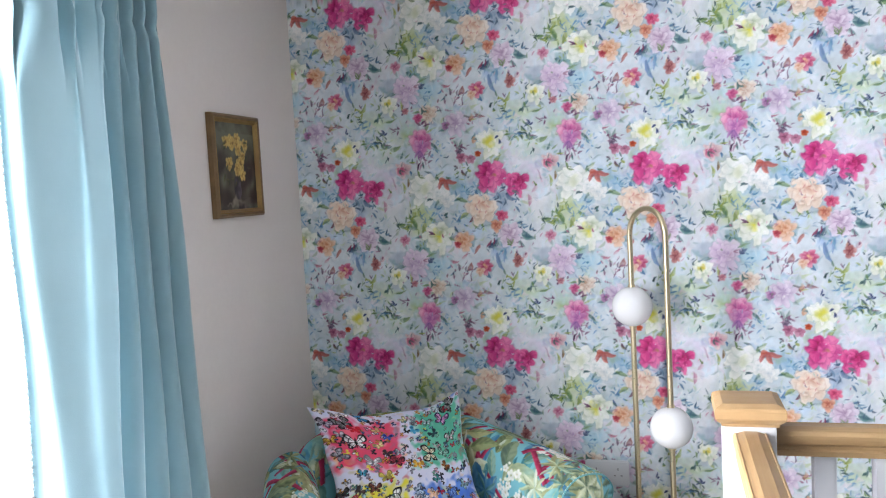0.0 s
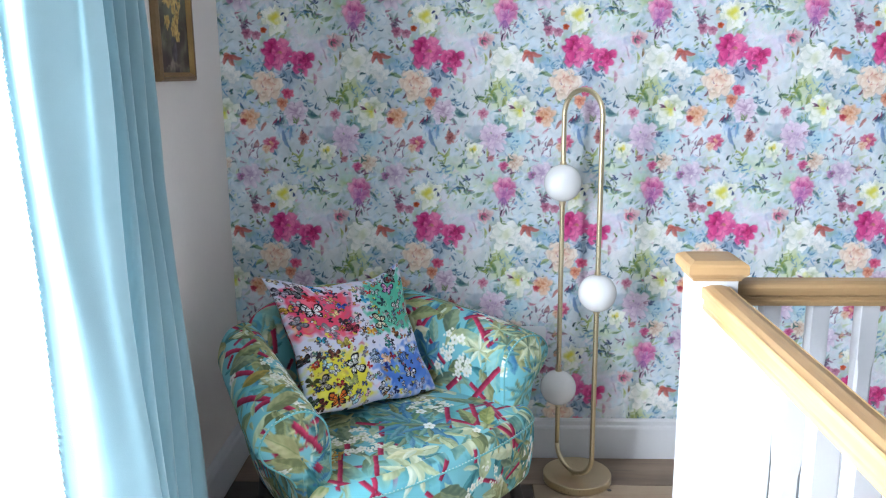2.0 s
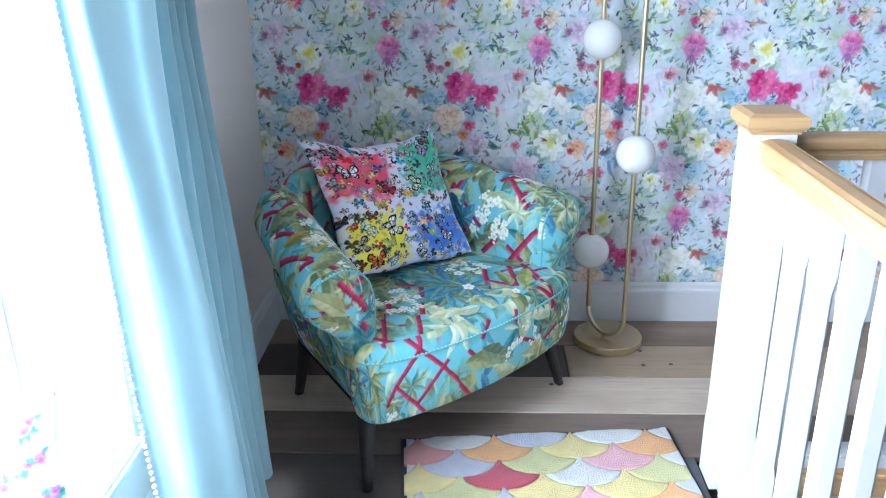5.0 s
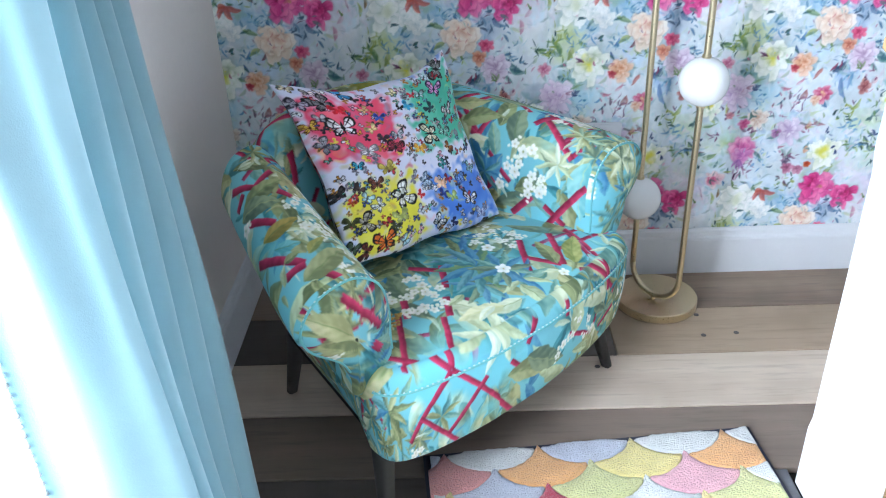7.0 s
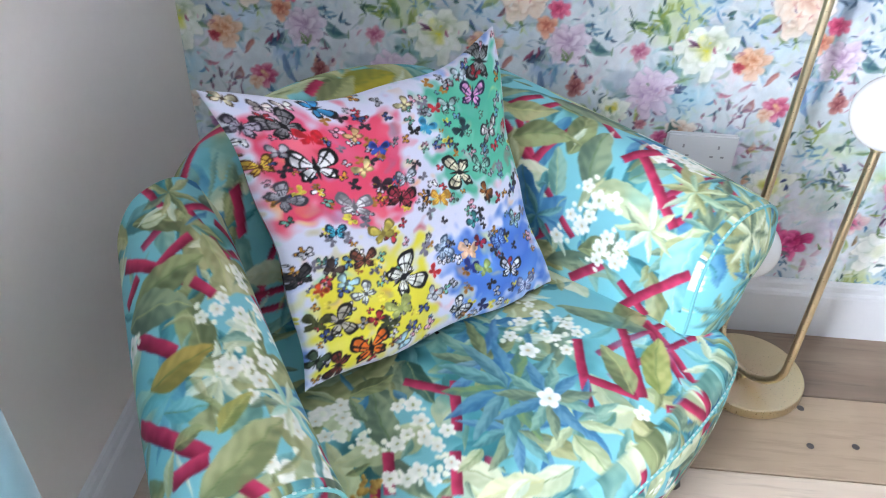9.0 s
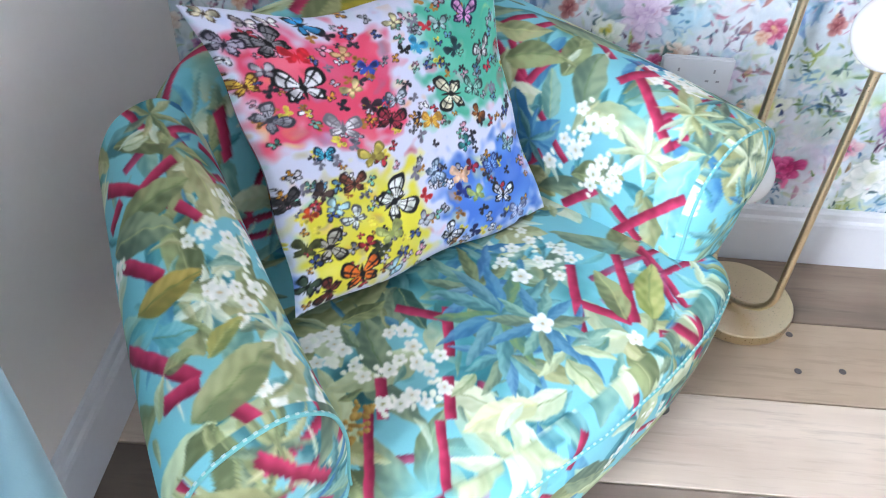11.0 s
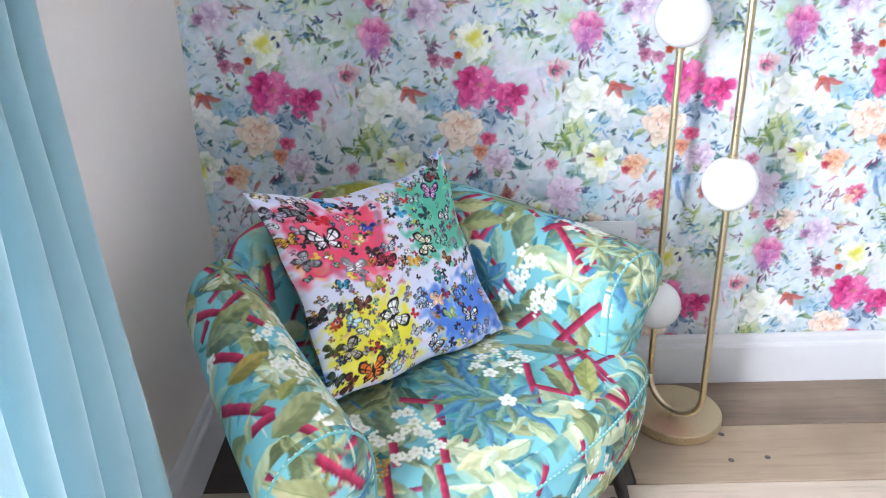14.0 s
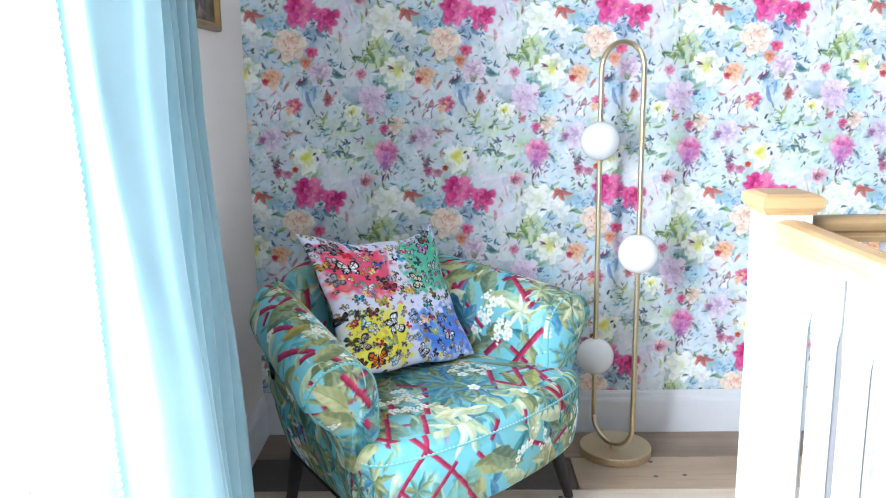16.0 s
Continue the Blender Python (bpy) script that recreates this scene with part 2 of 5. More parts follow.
    # loose brush strokes over the ground, then dark tufts beside the flowers
    for n in range(620):
        col = ("b0d0d8", "9cc0cc", "ccdcc8", "c4d2dc", "e0d0dc", "f4f6f4", "a4c4bc", "c8d8a8", "e8dce0", "b8dce0")[n % 10]
        c.leaf(r.uniform(0, 0.52), r.uniform(0, 0.61), r.uniform(0.012, 0.042), r.uniform(0.004, 0.012), r.normal(1.1, 0.9), col, col, r.uniform(0.25, 0.6), r.uniform(-0.2, 0.2), 0.003)
    for n, (x, y, tone) in enumerate(((87, 322, 1), (626, 441, 0), (345, 375, 0), (340, 430, 0), (296, 424, 0), (191, 472, 1), (170, 455, 1), (50, 521, 1), (105, 557, 2), (174, 545, 3), (556, 399, 2), (598, 278, 2), (620, 300, 2), (578, 205, 0), (216, 832, 0), (250, 840, 0), (395, 125, 3), (380, 140, 3), (564, 94, 3), (395, 545, 0), (420, 410, 2), (470, 380, 2), (600, 640, 3), (20, 300, 2), (130, 330, 1), (230, 640, 0), (330, 690, 3), (450, 640, 2), (510, 690, 3), (90, 700, 0), (150, 745, 2), (480, 100, 2))):
        tones = (("466e52", "6f9058", "2c4a4c", "98a858"), ("3f5f78", "5f86a4", "2f4560", "86a8c0"), ("86b4d0", "6f9fc4", "a4c8dc", "5f8fb0"), ("6a4460", "8f5f7c", "4a3450", "b0809a"))[tone]
        for m in range(15):
            u, v = p(x + r.normal(0, 20), y + r.normal(0, 20))
            t_ = tones[int(r.integers(0, 4))]
            c.leaf(u, v, r.uniform(0.010, 0.030), r.uniform(0.004, 0.009), r.uniform(0, 6.3), t_, t_, r.uniform(0.5, 0.92), r.uniform(-0.2, 0.2), 0.002)
    # pale flowers first, strong ones over them
    bloom(400, 265, 66, 8, "fafaf4", "eef2ea", "c4d2c6", "e2e6cc")
    bloom(470, 292, 40, 7, "fbfaf6", "eef2ee", "ccd8d8")
    bloom(505, 318, 34, 6, "fbfaf6", "eef0ee", "cfd8dc")
    c.wash(*p(275, 588), 40 * k, 52 * kv, 0, "a4b2c2", 0.85)
    bloom(352, 594, 62, 10, "ecdcea", "dfc8de", "c4a6cc", None, (1.0, 0.8, 0.55, 0.3))
    bloom(268, 654, 40, 7, "fafaf0", "eef2e0", "c4d4b8", "d8c94a", (1.0, 0.6))
    bloom(455, 476, 66, 8, "fcfcf4", "f2f5e6", "ccd8b6", "eae24a", (1.0, 0.62))
    bloom(66, 846, 58, 8, "fcfcf4", "f2f5e0", "ccd8ae", "dcd64a", (1.0, 0.62))
    bloom(125, 480, 52, 8, "f0e4ee", "e0cadc", "b898b8", None, (1.0, 0.6))
    bloom(300, 178, 34, 6, "f2e0de", "e8c4c8", "d08ca0", None, (1.0, 0.55))
    bloom(292, 184, 20, 5, "eaa8ba", "da7a98", "b85074", None, (1.0, 0.5))
    bloom(302, 494, 24, 6, "ecc0cc", "da92aa", "bb6488", None, (1.0, 0.5))
    bloom(575, 756, 50, 8, "ece0ec", "dccade", "baa0c4", None, (1.0, 0.6))
    bloom(528, 764, 18, 5, "d0a4c4", "b07ca8", "845884", None, (1.0, 0.5))
    bloom(446, 706, 40, 8, "f4ece4", "ecdacc", "d4b09c", None, (1.0, 0.62, 0.35))
    bloom(400, 722, 21, 6, "e48aac", "d05a88", "a83066", None, (1.0, 0.5))
    bloom(345, 690, 16, 5, "ecc8c4", "d89aa0", "b06a7c", None, (1.0, 0.5))
    bloom(0, 360, 66, 6, "fbeee2", "f5dcc8", "e0ae98", None, (1.0, 0.74, 0.48))
    for a in (20, 80, 150, 210, 260, 320):
        u, v = p(6 + 24 * math.cos(radians(a)), 362 + 24 * math.sin(radians(a)))
        c.leaf(u, v, 26 * k, 5 * k, radians(-a - 80), "d88a84", "c06a70", 0.6, 0.25)
    bloom(92, 398, 25, 7, "ec7c98", "d84a72", "a82450", None, (1.0, 0.6))
    bloom(66, 442, 26, 6, "f0bfa4", "e0987e", "bf6e5c", None, (1.0, 0.6))
    bloom(575, 502, 40, 7, "f4d4bc", "eab796", "cf8868", None, (1.0, 0.72, 0.45))
    bloom(548, 520, 15, 5, "d8606a", "b83c4a", "8c2436", None, (1.0, 0.5))
    bloom(160, 598, 24, 6, "dca8a4", "be7c7a", "905056", None, (1.0, 0.5))
    bloom(14, 618, 32, 7, "e89ab0", "d05c80", "a83058", "ecc89a", (1.0, 0.6))
    bloom(-8, 640, 20, 6, "f2dcc8", "eac0a4", "cf8f76", None, (1.0, 0.5))
    bloom(560, 118, 14, 5, "a494a4", "85748a", "625068", None, (1.0, 0.5))
    bloom(572, 142, 24, 6, "d69ab0", "b86e8c", "885068", None, (1.0, 0.6))
    bloom(612, 150, 20, 5, "ce8ca4", "b06480", "804860", None, (1.0, 0.5))
    bloom(645, 130, 14, 5, "ec8a5c", "dc6438", "b04626")
    bloom(384, 52, 52, 7, "f0b4d0", "e486b4", "c05a98", None, (1.0, 0.7, 0.42))
    bloom(386, 84, 34, 7, "e4acd0", "d68cc0", "b066a6", None, (1.0, 0.6))
    for a in (250, 275, 225, 295):
        leaf(388, 100, 46, 20, a, "c088c0", "8c5a9c")
    for a in (235, 290, 340):
        leaf(498, 232, 58, 30, a, "d86a5c", "b04440")
    leaf(498, 232, 34, 22, 200, "e07e68", "c05446")
    bloom(45, 222, 64, 8, "ec6aa2", "d23480", "8c124c", None, (1.0, 0.72, 0.44))
    c.wash(*p(54, 236), 14 * k, 14 * k, 0, "a8703c", 0.7)
    bloom(155, 262, 50, 7, "ee6ea4", "d43a80", "90164e", None, (1.0, 0.7, 0.4))
    for n in range(150):
        u, v = r.uniform(0, 0.52), r.uniform(0, 0.61)
        col = ("4a667a", "7a5a74", "6a8a6a", "b87088", "8aa6c4", "e8c0cc", "f2f2ee", "b4d0e0", "e8ecee", "c9a8bc", "f4f4f0", "9fc0b8")[n % 12]
        c.leaf(u, v, r.uniform(0.006, 0.026), r.uniform(0.0025, 0.007), r.uniform(0, 6.3), col, col, r.uniform(0.45, 0.95), r.uniform(-0.2, 0.2))
    for n in range(26):
        u, v, a0 = r.uniform(0, 0.52), r.uniform(0, 0.61), r.uniform(0, 6.3)
        a, b = (("3f6a62", "24424a"), ("4a5f8c", "2a3a5c"), ("7a9a58", "4a6a3c"), ("8a5a7c", "56344f"), ("5f8fb4", "36608a"), ("b06a86", "7c3c5a"), ("6f8f8a", "43605f"))[n % 7]
        for k in range(int(r.integers(2, 6))):
            c.leaf(u + r.uniform(-0.008, 0.008), v + r.uniform(-0.008, 0.008), r.uniform(0.010, 0.030), r.uniform(0.004, 0.010), a0 + k * r.uniform(0.4, 0.9), a, b, r.uniform(0.5, 0.95), r.uniform(-0.15, 0.15))
    c.rgb = np.clip(((c.rgb - 0.82) * 1.16 + 0.82) * (0.965 + 0.012 * c.fine[..., None] + 0.02 * c.soft[..., None]), 0, 1)
    veil = np.clip(0.04 + 0.08 * c.soft, 0, 0.25)[..., None]
    c.rgb = np.clip(c.rgb * (1 - veil) + np.array([0.93, 0.94, 0.96]) * veil, 0, 1)
    return c


def rosette(c, u, v, r, cols, n=9):
    a0 = c.rng.uniform(0, 6)
    for k in range(n):
        a, b = cols[k % len(cols)]
        c.leaf(u, v, r * c.rng.uniform(0.75, 1.05), r * 0.22, a0 + k * 2 * math.pi / n, a, b, 0.95, c.rng.uniform(-0.06, 0.06))


OLIVE = (("b2b286", "7a825c"), ("9ea678", "646e4e"), ("c4c298", "96986e"), ("93a284", "5c7060"))
TEAL = (("7cacac", "44787c"), ("6298b6", "35719a"), ("92b4a4", "5a877e"), ("559ca4", "2c6a72"))
PALE = (("dce0c6", "b6c0a0"), ("ccd4ae", "a0aa86"), ("e4e8d8", "bccab6"))


def sprig(c, u, v, r, n=16):
    for k in range(n):
        a, d = c.rng.uniform(0, 6.3), r * math.sqrt(c.rng.uniform(0, 1))
        x, y = u + d * math.cos(a), v + d * math.sin(a)
        if c.rng.uniform() < 0.7:
            c.blossom(x, y, c.rng.uniform(0.010, 0.016))
        else:
            c.ellipse(x, y, 0.0055, 0.0055, 0, "f2f1e4", "dfe4d2")


def paint_fabric(w, h, seed):
    """Turquoise print with a red cane trellis, olive leaves and white blossom."""
    c = Canvas(w, h, 0.0016, "7fbfc8", seed)
    r = c.rng
    for n in range(int(26 * w * h)):
        c.wash(r.uniform(0, w), r.uniform(0, h), 0.07, 0.05, r.uniform(0, 3), ("6eb8c4", "8ccad2", "6cb0ba")[n % 3], 0.5)
    for n in range(int(42 * w * h)):
        c.wash(r.uniform(0, w), r.uniform(0, h), r.uniform(0.03, 0.07), r.uniform(0.02, 0.05), r.uniform(0, 3), ("23585c", "2f6a68", "44705e")[n % 3], 0.95)
    for n in range(int(130 * w * h)):
        a, b = TEAL[n % 4]
        c.leaf(r.uniform(0, w), r.uniform(0, h), r.uniform(0.07, 0.15), r.uniform(0.022, 0.045), r.uniform(0, 6.3), a, b, 0.9, r.uniform(-0.1, 0.1))
    for k in range(int(13 * w * h)):
        u, v, deg = r.uniform(0, w), r.uniform(0, h), r.uniform(50, 75)
        for d in (deg, deg - 80 + r.uniform(-10, 10)):
            du, dv = math.cos(radians(d)) * 0.12, math.sin(radians(d)) * 0.12
            c.cane(u - du, v - dv, u + du * r.uniform(0.5, 1), v + dv * r.uniform(0.5, 1), 0.0155)
    for n in range(int(135 * w * h)):
        a, b = (OLIVE + PALE[:2])[n % 6]
        c.leaf(r.uniform(0, w), r.uniform(0, h), r.uniform(0.08, 0.17), r.uniform(0.03, 0.055), r.uniform(0, 6.3), a, b, 0.97, r.uniform(-0.12, 0.12), vein="c4c694" if n % 3 else None)
    for n in range(int(13 * w * h)):
        rosette(c, r.uniform(0, w), r.uniform(0, h), r.uniform(0.06, 0.1), (TEAL, PALE, OLIVE)[n % 3], 10)
    for n in range(int(9 * w * h)):
        sprig(c, r.uniform(0, w), r.uniform(0, h), r.uniform(0.035, 0.06), 17)
    for n in range(int(300 * w * h)):
        a, b = (OLIVE + TEAL + PALE)[n % 11]
        c.leaf(r.uniform(0, w), r.uniform(0, h), r.uniform(0.03, 0.075), r.uniform(0.007, 0.017), r.uniform(0, 6.3), a, b, 0.85, r.uniform(-0.12, 0.12))
    return c


def paint_cushion():
    """Four washes of colour on a pale lilac ground, strewn with butterflies."""
    c = Canvas(0.46, 0.46, 0.0010, "d6d6e6", 21)
    r = c.rng
    for u0, u1, v0, v1, col, pale in ((0.010, 0.205, 0.240, 0.420, "e23a5e", "ea7488"), (0.262, 0.444, 0.225, 0.444, "36ab88", "86ccb8"), (0.014, 0.200, 0.014, 0.185, "e2d428", "e8e070"), (0.243, 0.444, 0.014, 0.165, "3064c4", "7fa8de")):
        at, x, y = c.patch((u0 + u1) / 2, (v0 + v1) / 2, 0.15, 0.012)
        m = np.clip(((u1 - u0) / 2 - np.abs(x)) / 0.03 + 0.4, 0, 1) * np.clip(((v1 - v0) / 2 - np.abs(y)) / 0.03 + 0.4, 0, 1)
        k = np.clip(0.30 + 0.28 * c.soft[at], 0, 1)[..., None]
        c.lay(at, m * np.clip(0.92 + 0.10 * c.soft[at], 0, 1), srgb(col) * (1 - k) + srgb(pale) * k)
    for n in range(150):
        u, v = r.uniform(0.0, 0.46), r.uniform(0.0, 0.46)
        col = ("c4bfd4", "ecb4c0", "9fb4dc", "ece090", "8fccb8", "e6a06a", "c8505a", "c4b898", "9a8898")[n % 9]
        c.wash(u, v, r.uniform(0.006, 0.016), r.uniform(0.005, 0.011), r.uniform(0, 3), col, 0.6, 0.004)

    def butterfly(u, v, s, deg, wing, edge="16141a", veins=0):
        """Two pairs of wings with a dark rim, veins or spots, and a slim body."""
        a = radians(deg)
        at, x, y = c.patch(u, v, s * 1.2, 0.0007)
        p, q = x * math.cos(a) + y * math.sin(a), np.abs(-x * math.sin(a) + y * math.cos(a))
        d, th = np.hypot(p, q), np.arctan2(q, p)

        def reach(w):
            fore = s * np.clip(1 - ((th - 0.95) / (0.60 * w)) ** 4, 0, 1) ** 0.5 * (1.06 - 0.25 * np.abs(th - 0.75))
            hind = s * 0.74 * np.clip(1 - ((th - 2.15) / (0.66 * w)) ** 2, 0, 1) ** 0.5 * (1 + 0.06 * np.cos(th * 14))
            return np.maximum(fore, hind)
        soft = 0.0011
        c.lay(at, np.clip((reach(1.0) - d) / soft, 0, 1), srgb(edge))
        inner = np.clip((reach(0.86) * 0.84 - d) / soft, 0, 1) * np.clip((d - s * 0.12) / soft, 0, 1)
        tone = srgb(wing) * np.clip(0.94 + 0.14 * c.fine[at] + 0.08 * np.sin(d / s * 7), 0.6, 1.08)[..., None]
        if veins:
            rib = np.abs(np.sin(th * veins / 2)) < 0.17 + 0.04 / np.maximum(d / s, 0.1)
            inner = inner * (1 - 0.85 * rib * (d > s * 0.2))
            inner = inner * (1 - 0.85 * (np.abs(d - 0.52 * s) < 0.03 * s))
        c.lay(at, inner, np.clip(tone, 0, 1))
        c.lay(at, np.clip((s * 0.075 * (1 - (p / (s * 0.55)) ** 2) - q) / 0.0008, 0, 1), srgb(edge))

    small = ("e8e4ee", "3a3640", "b07a3a", "d89a3a", "4a5f9a", "a8a8b0", "e6d458", "c83f4f", "6fa3c4", "e6a8ba", "7f7a88", "78bca8")
    for n in range(330):
        u, v = r.uniform(0.004, 0.456), r.uniform(0.004, 0.456)
        tone = small[n % 12]
        butterfly(u, v, r.uniform(0.006, 0.0135), r.uniform(0, 360), tone, ("1c1a20", "2a2630", tone, "3a2c2c")[n % 4])
    for flyers in (
        ((0.077, 0.334, 0.034, 95, "f6f4f6", "101014", 8), (0.061, 0.403, 0.029, 115, "8a888c", "18161a", 16), (0.014, 0.401, 0.020, 60, "a8a0b0", "2f2a36", 8), (0.014, 0.343, 0.018, 100, "ecc050", "5a3414", 6), (0.038, 0.361, 0.014, 85, "d0ccd4", "55505c", 0), (0.084, 0.383, 0.019, 90, "d02838", "d02838", 0), (0.080, 0.438, 0.013, 90, "eadcd8", "3a343c", 0), (0.052, 0.433, 0.013, 80, "eadcd8", "3a343c", 0), (0.139, 0.421, 0.011, 40, "3a2430", "3a2430", 0), (0.118, 0.440, 0.022, 20, "3aa0d8", "101820", 0), (0.170, 0.354, 0.016, 70, "3a58b0", "3a58b0", 0), (0.141, 0.325, 0.017, 120, "dccc94", "a09a60", 0)),
        ((0.158, 0.293, 0.016, 60, "4a3442", "4a3442", 0), (0.109, 0.264, 0.026, 75, "e8e4e8", "7a767c", 6), (0.179, 0.257, 0.025, 60, "a03448", "241016", 8), (0.069, 0.225, 0.015, 80, "4fc0dc", "14324a", 6), (0.136, 0.211, 0.021, 100, "ead66a", "8a7a40", 0), (0.025, 0.293, 0.024, 30, "a8a6ae", "4a4850", 18), (0.018, 0.446, 0.015, 60, "dcd0b4", "5a4a40", 0), (0.145, 0.385, 0.014, 120, "c8a878", "8a6a44", 0)),
        ((0.403, 0.432, 0.032, 145, "8a8c8c", "141418", 16), (0.363, 0.392, 0.027, 60, "dc9ccc", "241c44", 6), (0.308, 0.391, 0.018, 80, "b0c8c8", "3a4448", 0), (0.299, 0.267, 0.034, 175, "f2e6c8", "1c1a18", 14), (0.388, 0.316, 0.024, 95, "dcd4d4", "3a2f36", 8), (0.346, 0.268, 0.022, 60, "9ac8ba", "2f4a48", 8), (0.340, 0.221, 0.016, 40, "a8682f", "5a3418", 0), (0.256, 0.363, 0.018, 50, "3f9ac0", "3f9ac0", 0), (0.234, 0.363, 0.011, 70, "16161a", "16161a", 0), (0.325, 0.345, 0.018, 130, "2a4a52", "2a4a52", 0), (0.244, 0.227, 0.019, 70, "ecb850", "b88030", 6), (0.199, 0.286, 0.019, 80, "c0c8d2", "4a5058", 6)),
        ((0.385, 0.421, 0.012, 30, "b83040", "3a1a20", 0), (0.283, 0.392, 0.012, 80, "c83a44", "c83a44", 0), (0.237, 0.414, 0.015, 120, "dcd4a8", "7a705a", 0), (0.354, 0.435, 0.014, 60, "c0ccd4", "4a5a60", 0)),
        ((0.158, 0.132, 0.036, 20, "f4f4ee", "1a181c", 18), (0.093, 0.032, 0.031, 100, "f07a28", "1c1210", 6), (0.049, 0.089, 0.026, 5, "b0a8a0", "2a2420", 8), (0.020, 0.097, 0.019, 70, "5a5c34", "4a4c2c", 0), (0.072, 0.145, 0.017, 60, "b0d2dc", "5a6a70", 0), (0.095, 0.122, 0.020, 130, "d0d4d6", "5a5a60", 6), (0.100, 0.176, 0.020, 90, "8a5040", "3f2a24", 6), (0.055, 0.172, 0.015, 40, "5a4844", "3a2a2a", 0), (0.141, 0.084, 0.022, 100, "ccd088", "98a060", 8), (0.119, 0.063, 0.015, 60, "464c36", "464c36", 0), (0.145, 0.023, 0.016, 30, "a8c8d4", "5a6a70", 0), (0.045, 0.020, 0.022, 160, "7a3830", "2a1a14", 6), (0.010, 0.173, 0.020, 100, "4a4648", "201c20", 6)),
        ((0.034, 0.145, 0.011, 50, "d8582c", "c04a28", 0), (0.104, 0.077, 0.014, 120, "a8343c", "4a1a20", 0), (0.012, 0.040, 0.018, 60, "4a5a4a", "20281c", 0)),
        ((0.360, 0.073, 0.025, 70, "e6e2ec", "14141c", 6), (0.248, 0.031, 0.021, 40, "f2f2f6", "101018", 6), (0.233, 0.145, 0.021, 20, "b4c4d8", "4a5a70", 6), (0.282, 0.127, 0.020, 80, "e8c2a4", "dcb090", 0), (0.280, 0.100, 0.016, 60, "2a3a80", "2a3a80", 0), (0.295, 0.022, 0.013, 30, "202c60", "202c60", 0), (0.306, 0.089, 0.018, 100, "bccc80", "86985a", 0), (0.403, 0.150, 0.019, 60, "b0d0d2", "3a5058", 6), (0.303, 0.178, 0.015, 130, "3f9a9a", "1a3a4a", 0), (0.388, 0.028, 0.022, 80, "c0c6e4", "5a6088", 6), (0.210, 0.116, 0.012, 30, "d03a40", "d03a40", 0), (0.309, 0.138, 0.014, 60, "b0304a", "5a1a34", 0), (0.354, 0.132, 0.019, 110, "7fa4dc", "2a3f7a", 6), (0.201, 0.080, 0.016, 50, "b8bcc4", "5a5a66", 0)),
    ):
        for f in flyers:
            butterfly(f[0], f[1], f[2] * 1.18, *f[3:])
    c.rgb = np.clip((c.rgb - 0.5) * 1.12 + 0.47, 0.02, 0.95)
    return c


def paint_picture():
    c = Canvas(0.24, 0.26, 0.0016, "6a6a58", 8)
    r = c.rng
    c.wash(0.12, 0.02, 0.2, 0.13, 0, "241812", 1.0)
    c.wash(0.05, 0.08, 0.12, 0.1, 0, "2c1e16", 1.0)
    c.wash(0.2, 0.08, 0.1, 0.12, 0, "30221a", 1.0)
    c.ellipse(0.125, 0.065, 0.022, 0.035, 0, "5a5560", "2a2228")
    c.wash(0.125, 0.02, 0.07, 0.012, 0, "b0a898", 0.8)
    for n in range(16):
        u, v = 0.125 + r.uniform(-0.055, 0.055), 0.15 + r.uniform(-0.05, 0.06)
        c.bloom(u, v, r.uniform(0.014, 0.024), 6, "e0c070", "c49a4a", "7a5a28", r.uniform(0, 3), (1.0, 0.6))
    for n in range(14):
        c.leaf(0.125 + r.uniform(-0.07, 0.07), 0.14 + r.uniform(-0.06, 0.07), 0.025, 0.01, r.uniform(0, 6.3), "5a5a34", "2f3420", 0.8)
    return c


# ---- materials ----
def material(name):
    m = bpy.data.materials.new(name)
    m.use_nodes = True
    return m, m.node_tree, m.node_tree.nodes["Principled BSDF"]


def node(nt, kind, **at):
    n = nt.nodes.new(kind)
    for k, v in at.items():
        n.inputs[k].default_value = v
    return n


def noise_of(nt, coords, scale, detail=3.0, rough=0.55):
    n = node(nt, "ShaderNodeTexNoise", Scale=scale, Detail=detail, Roughness=rough)
    nt.links.new(coords, n.inputs["Vector"])
    return n.outputs["Fac"]


def mixed(nt, fac, a, b, mode="MIX"):
    n = nt.nodes.new("ShaderNodeMix")
    n.data_type, n.blend_type = "RGBA", mode
    for i, v in ((0, fac), (6, a), (7, b)):
        if hasattr(v, "is_linked"):
            nt.links.new(v, n.inputs[i])
        else:
            n.inputs[i].default_value = v if i == 0 else (*v, 1)
    return n.outputs[2]


def ranged(nt, v, lo, hi, a=0.0, b=1.0):
    n = node(nt, "ShaderNodeMapRange")
    for i, x in enumerate((lo, hi, a, b)):
        n.inputs[1 + i].default_value = x
    nt.links.new(v, n.inputs[0])
    return n.outputs[0]


def bumped(nt, bsdf, height, strength, distance):
    n = node(nt, "ShaderNodeBump", Strength=strength, Distance=distance)
    nt.links.new(height, n.inputs["Height"])
    nt.links.new(n.outputs[0], bsdf.inputs["Normal"])


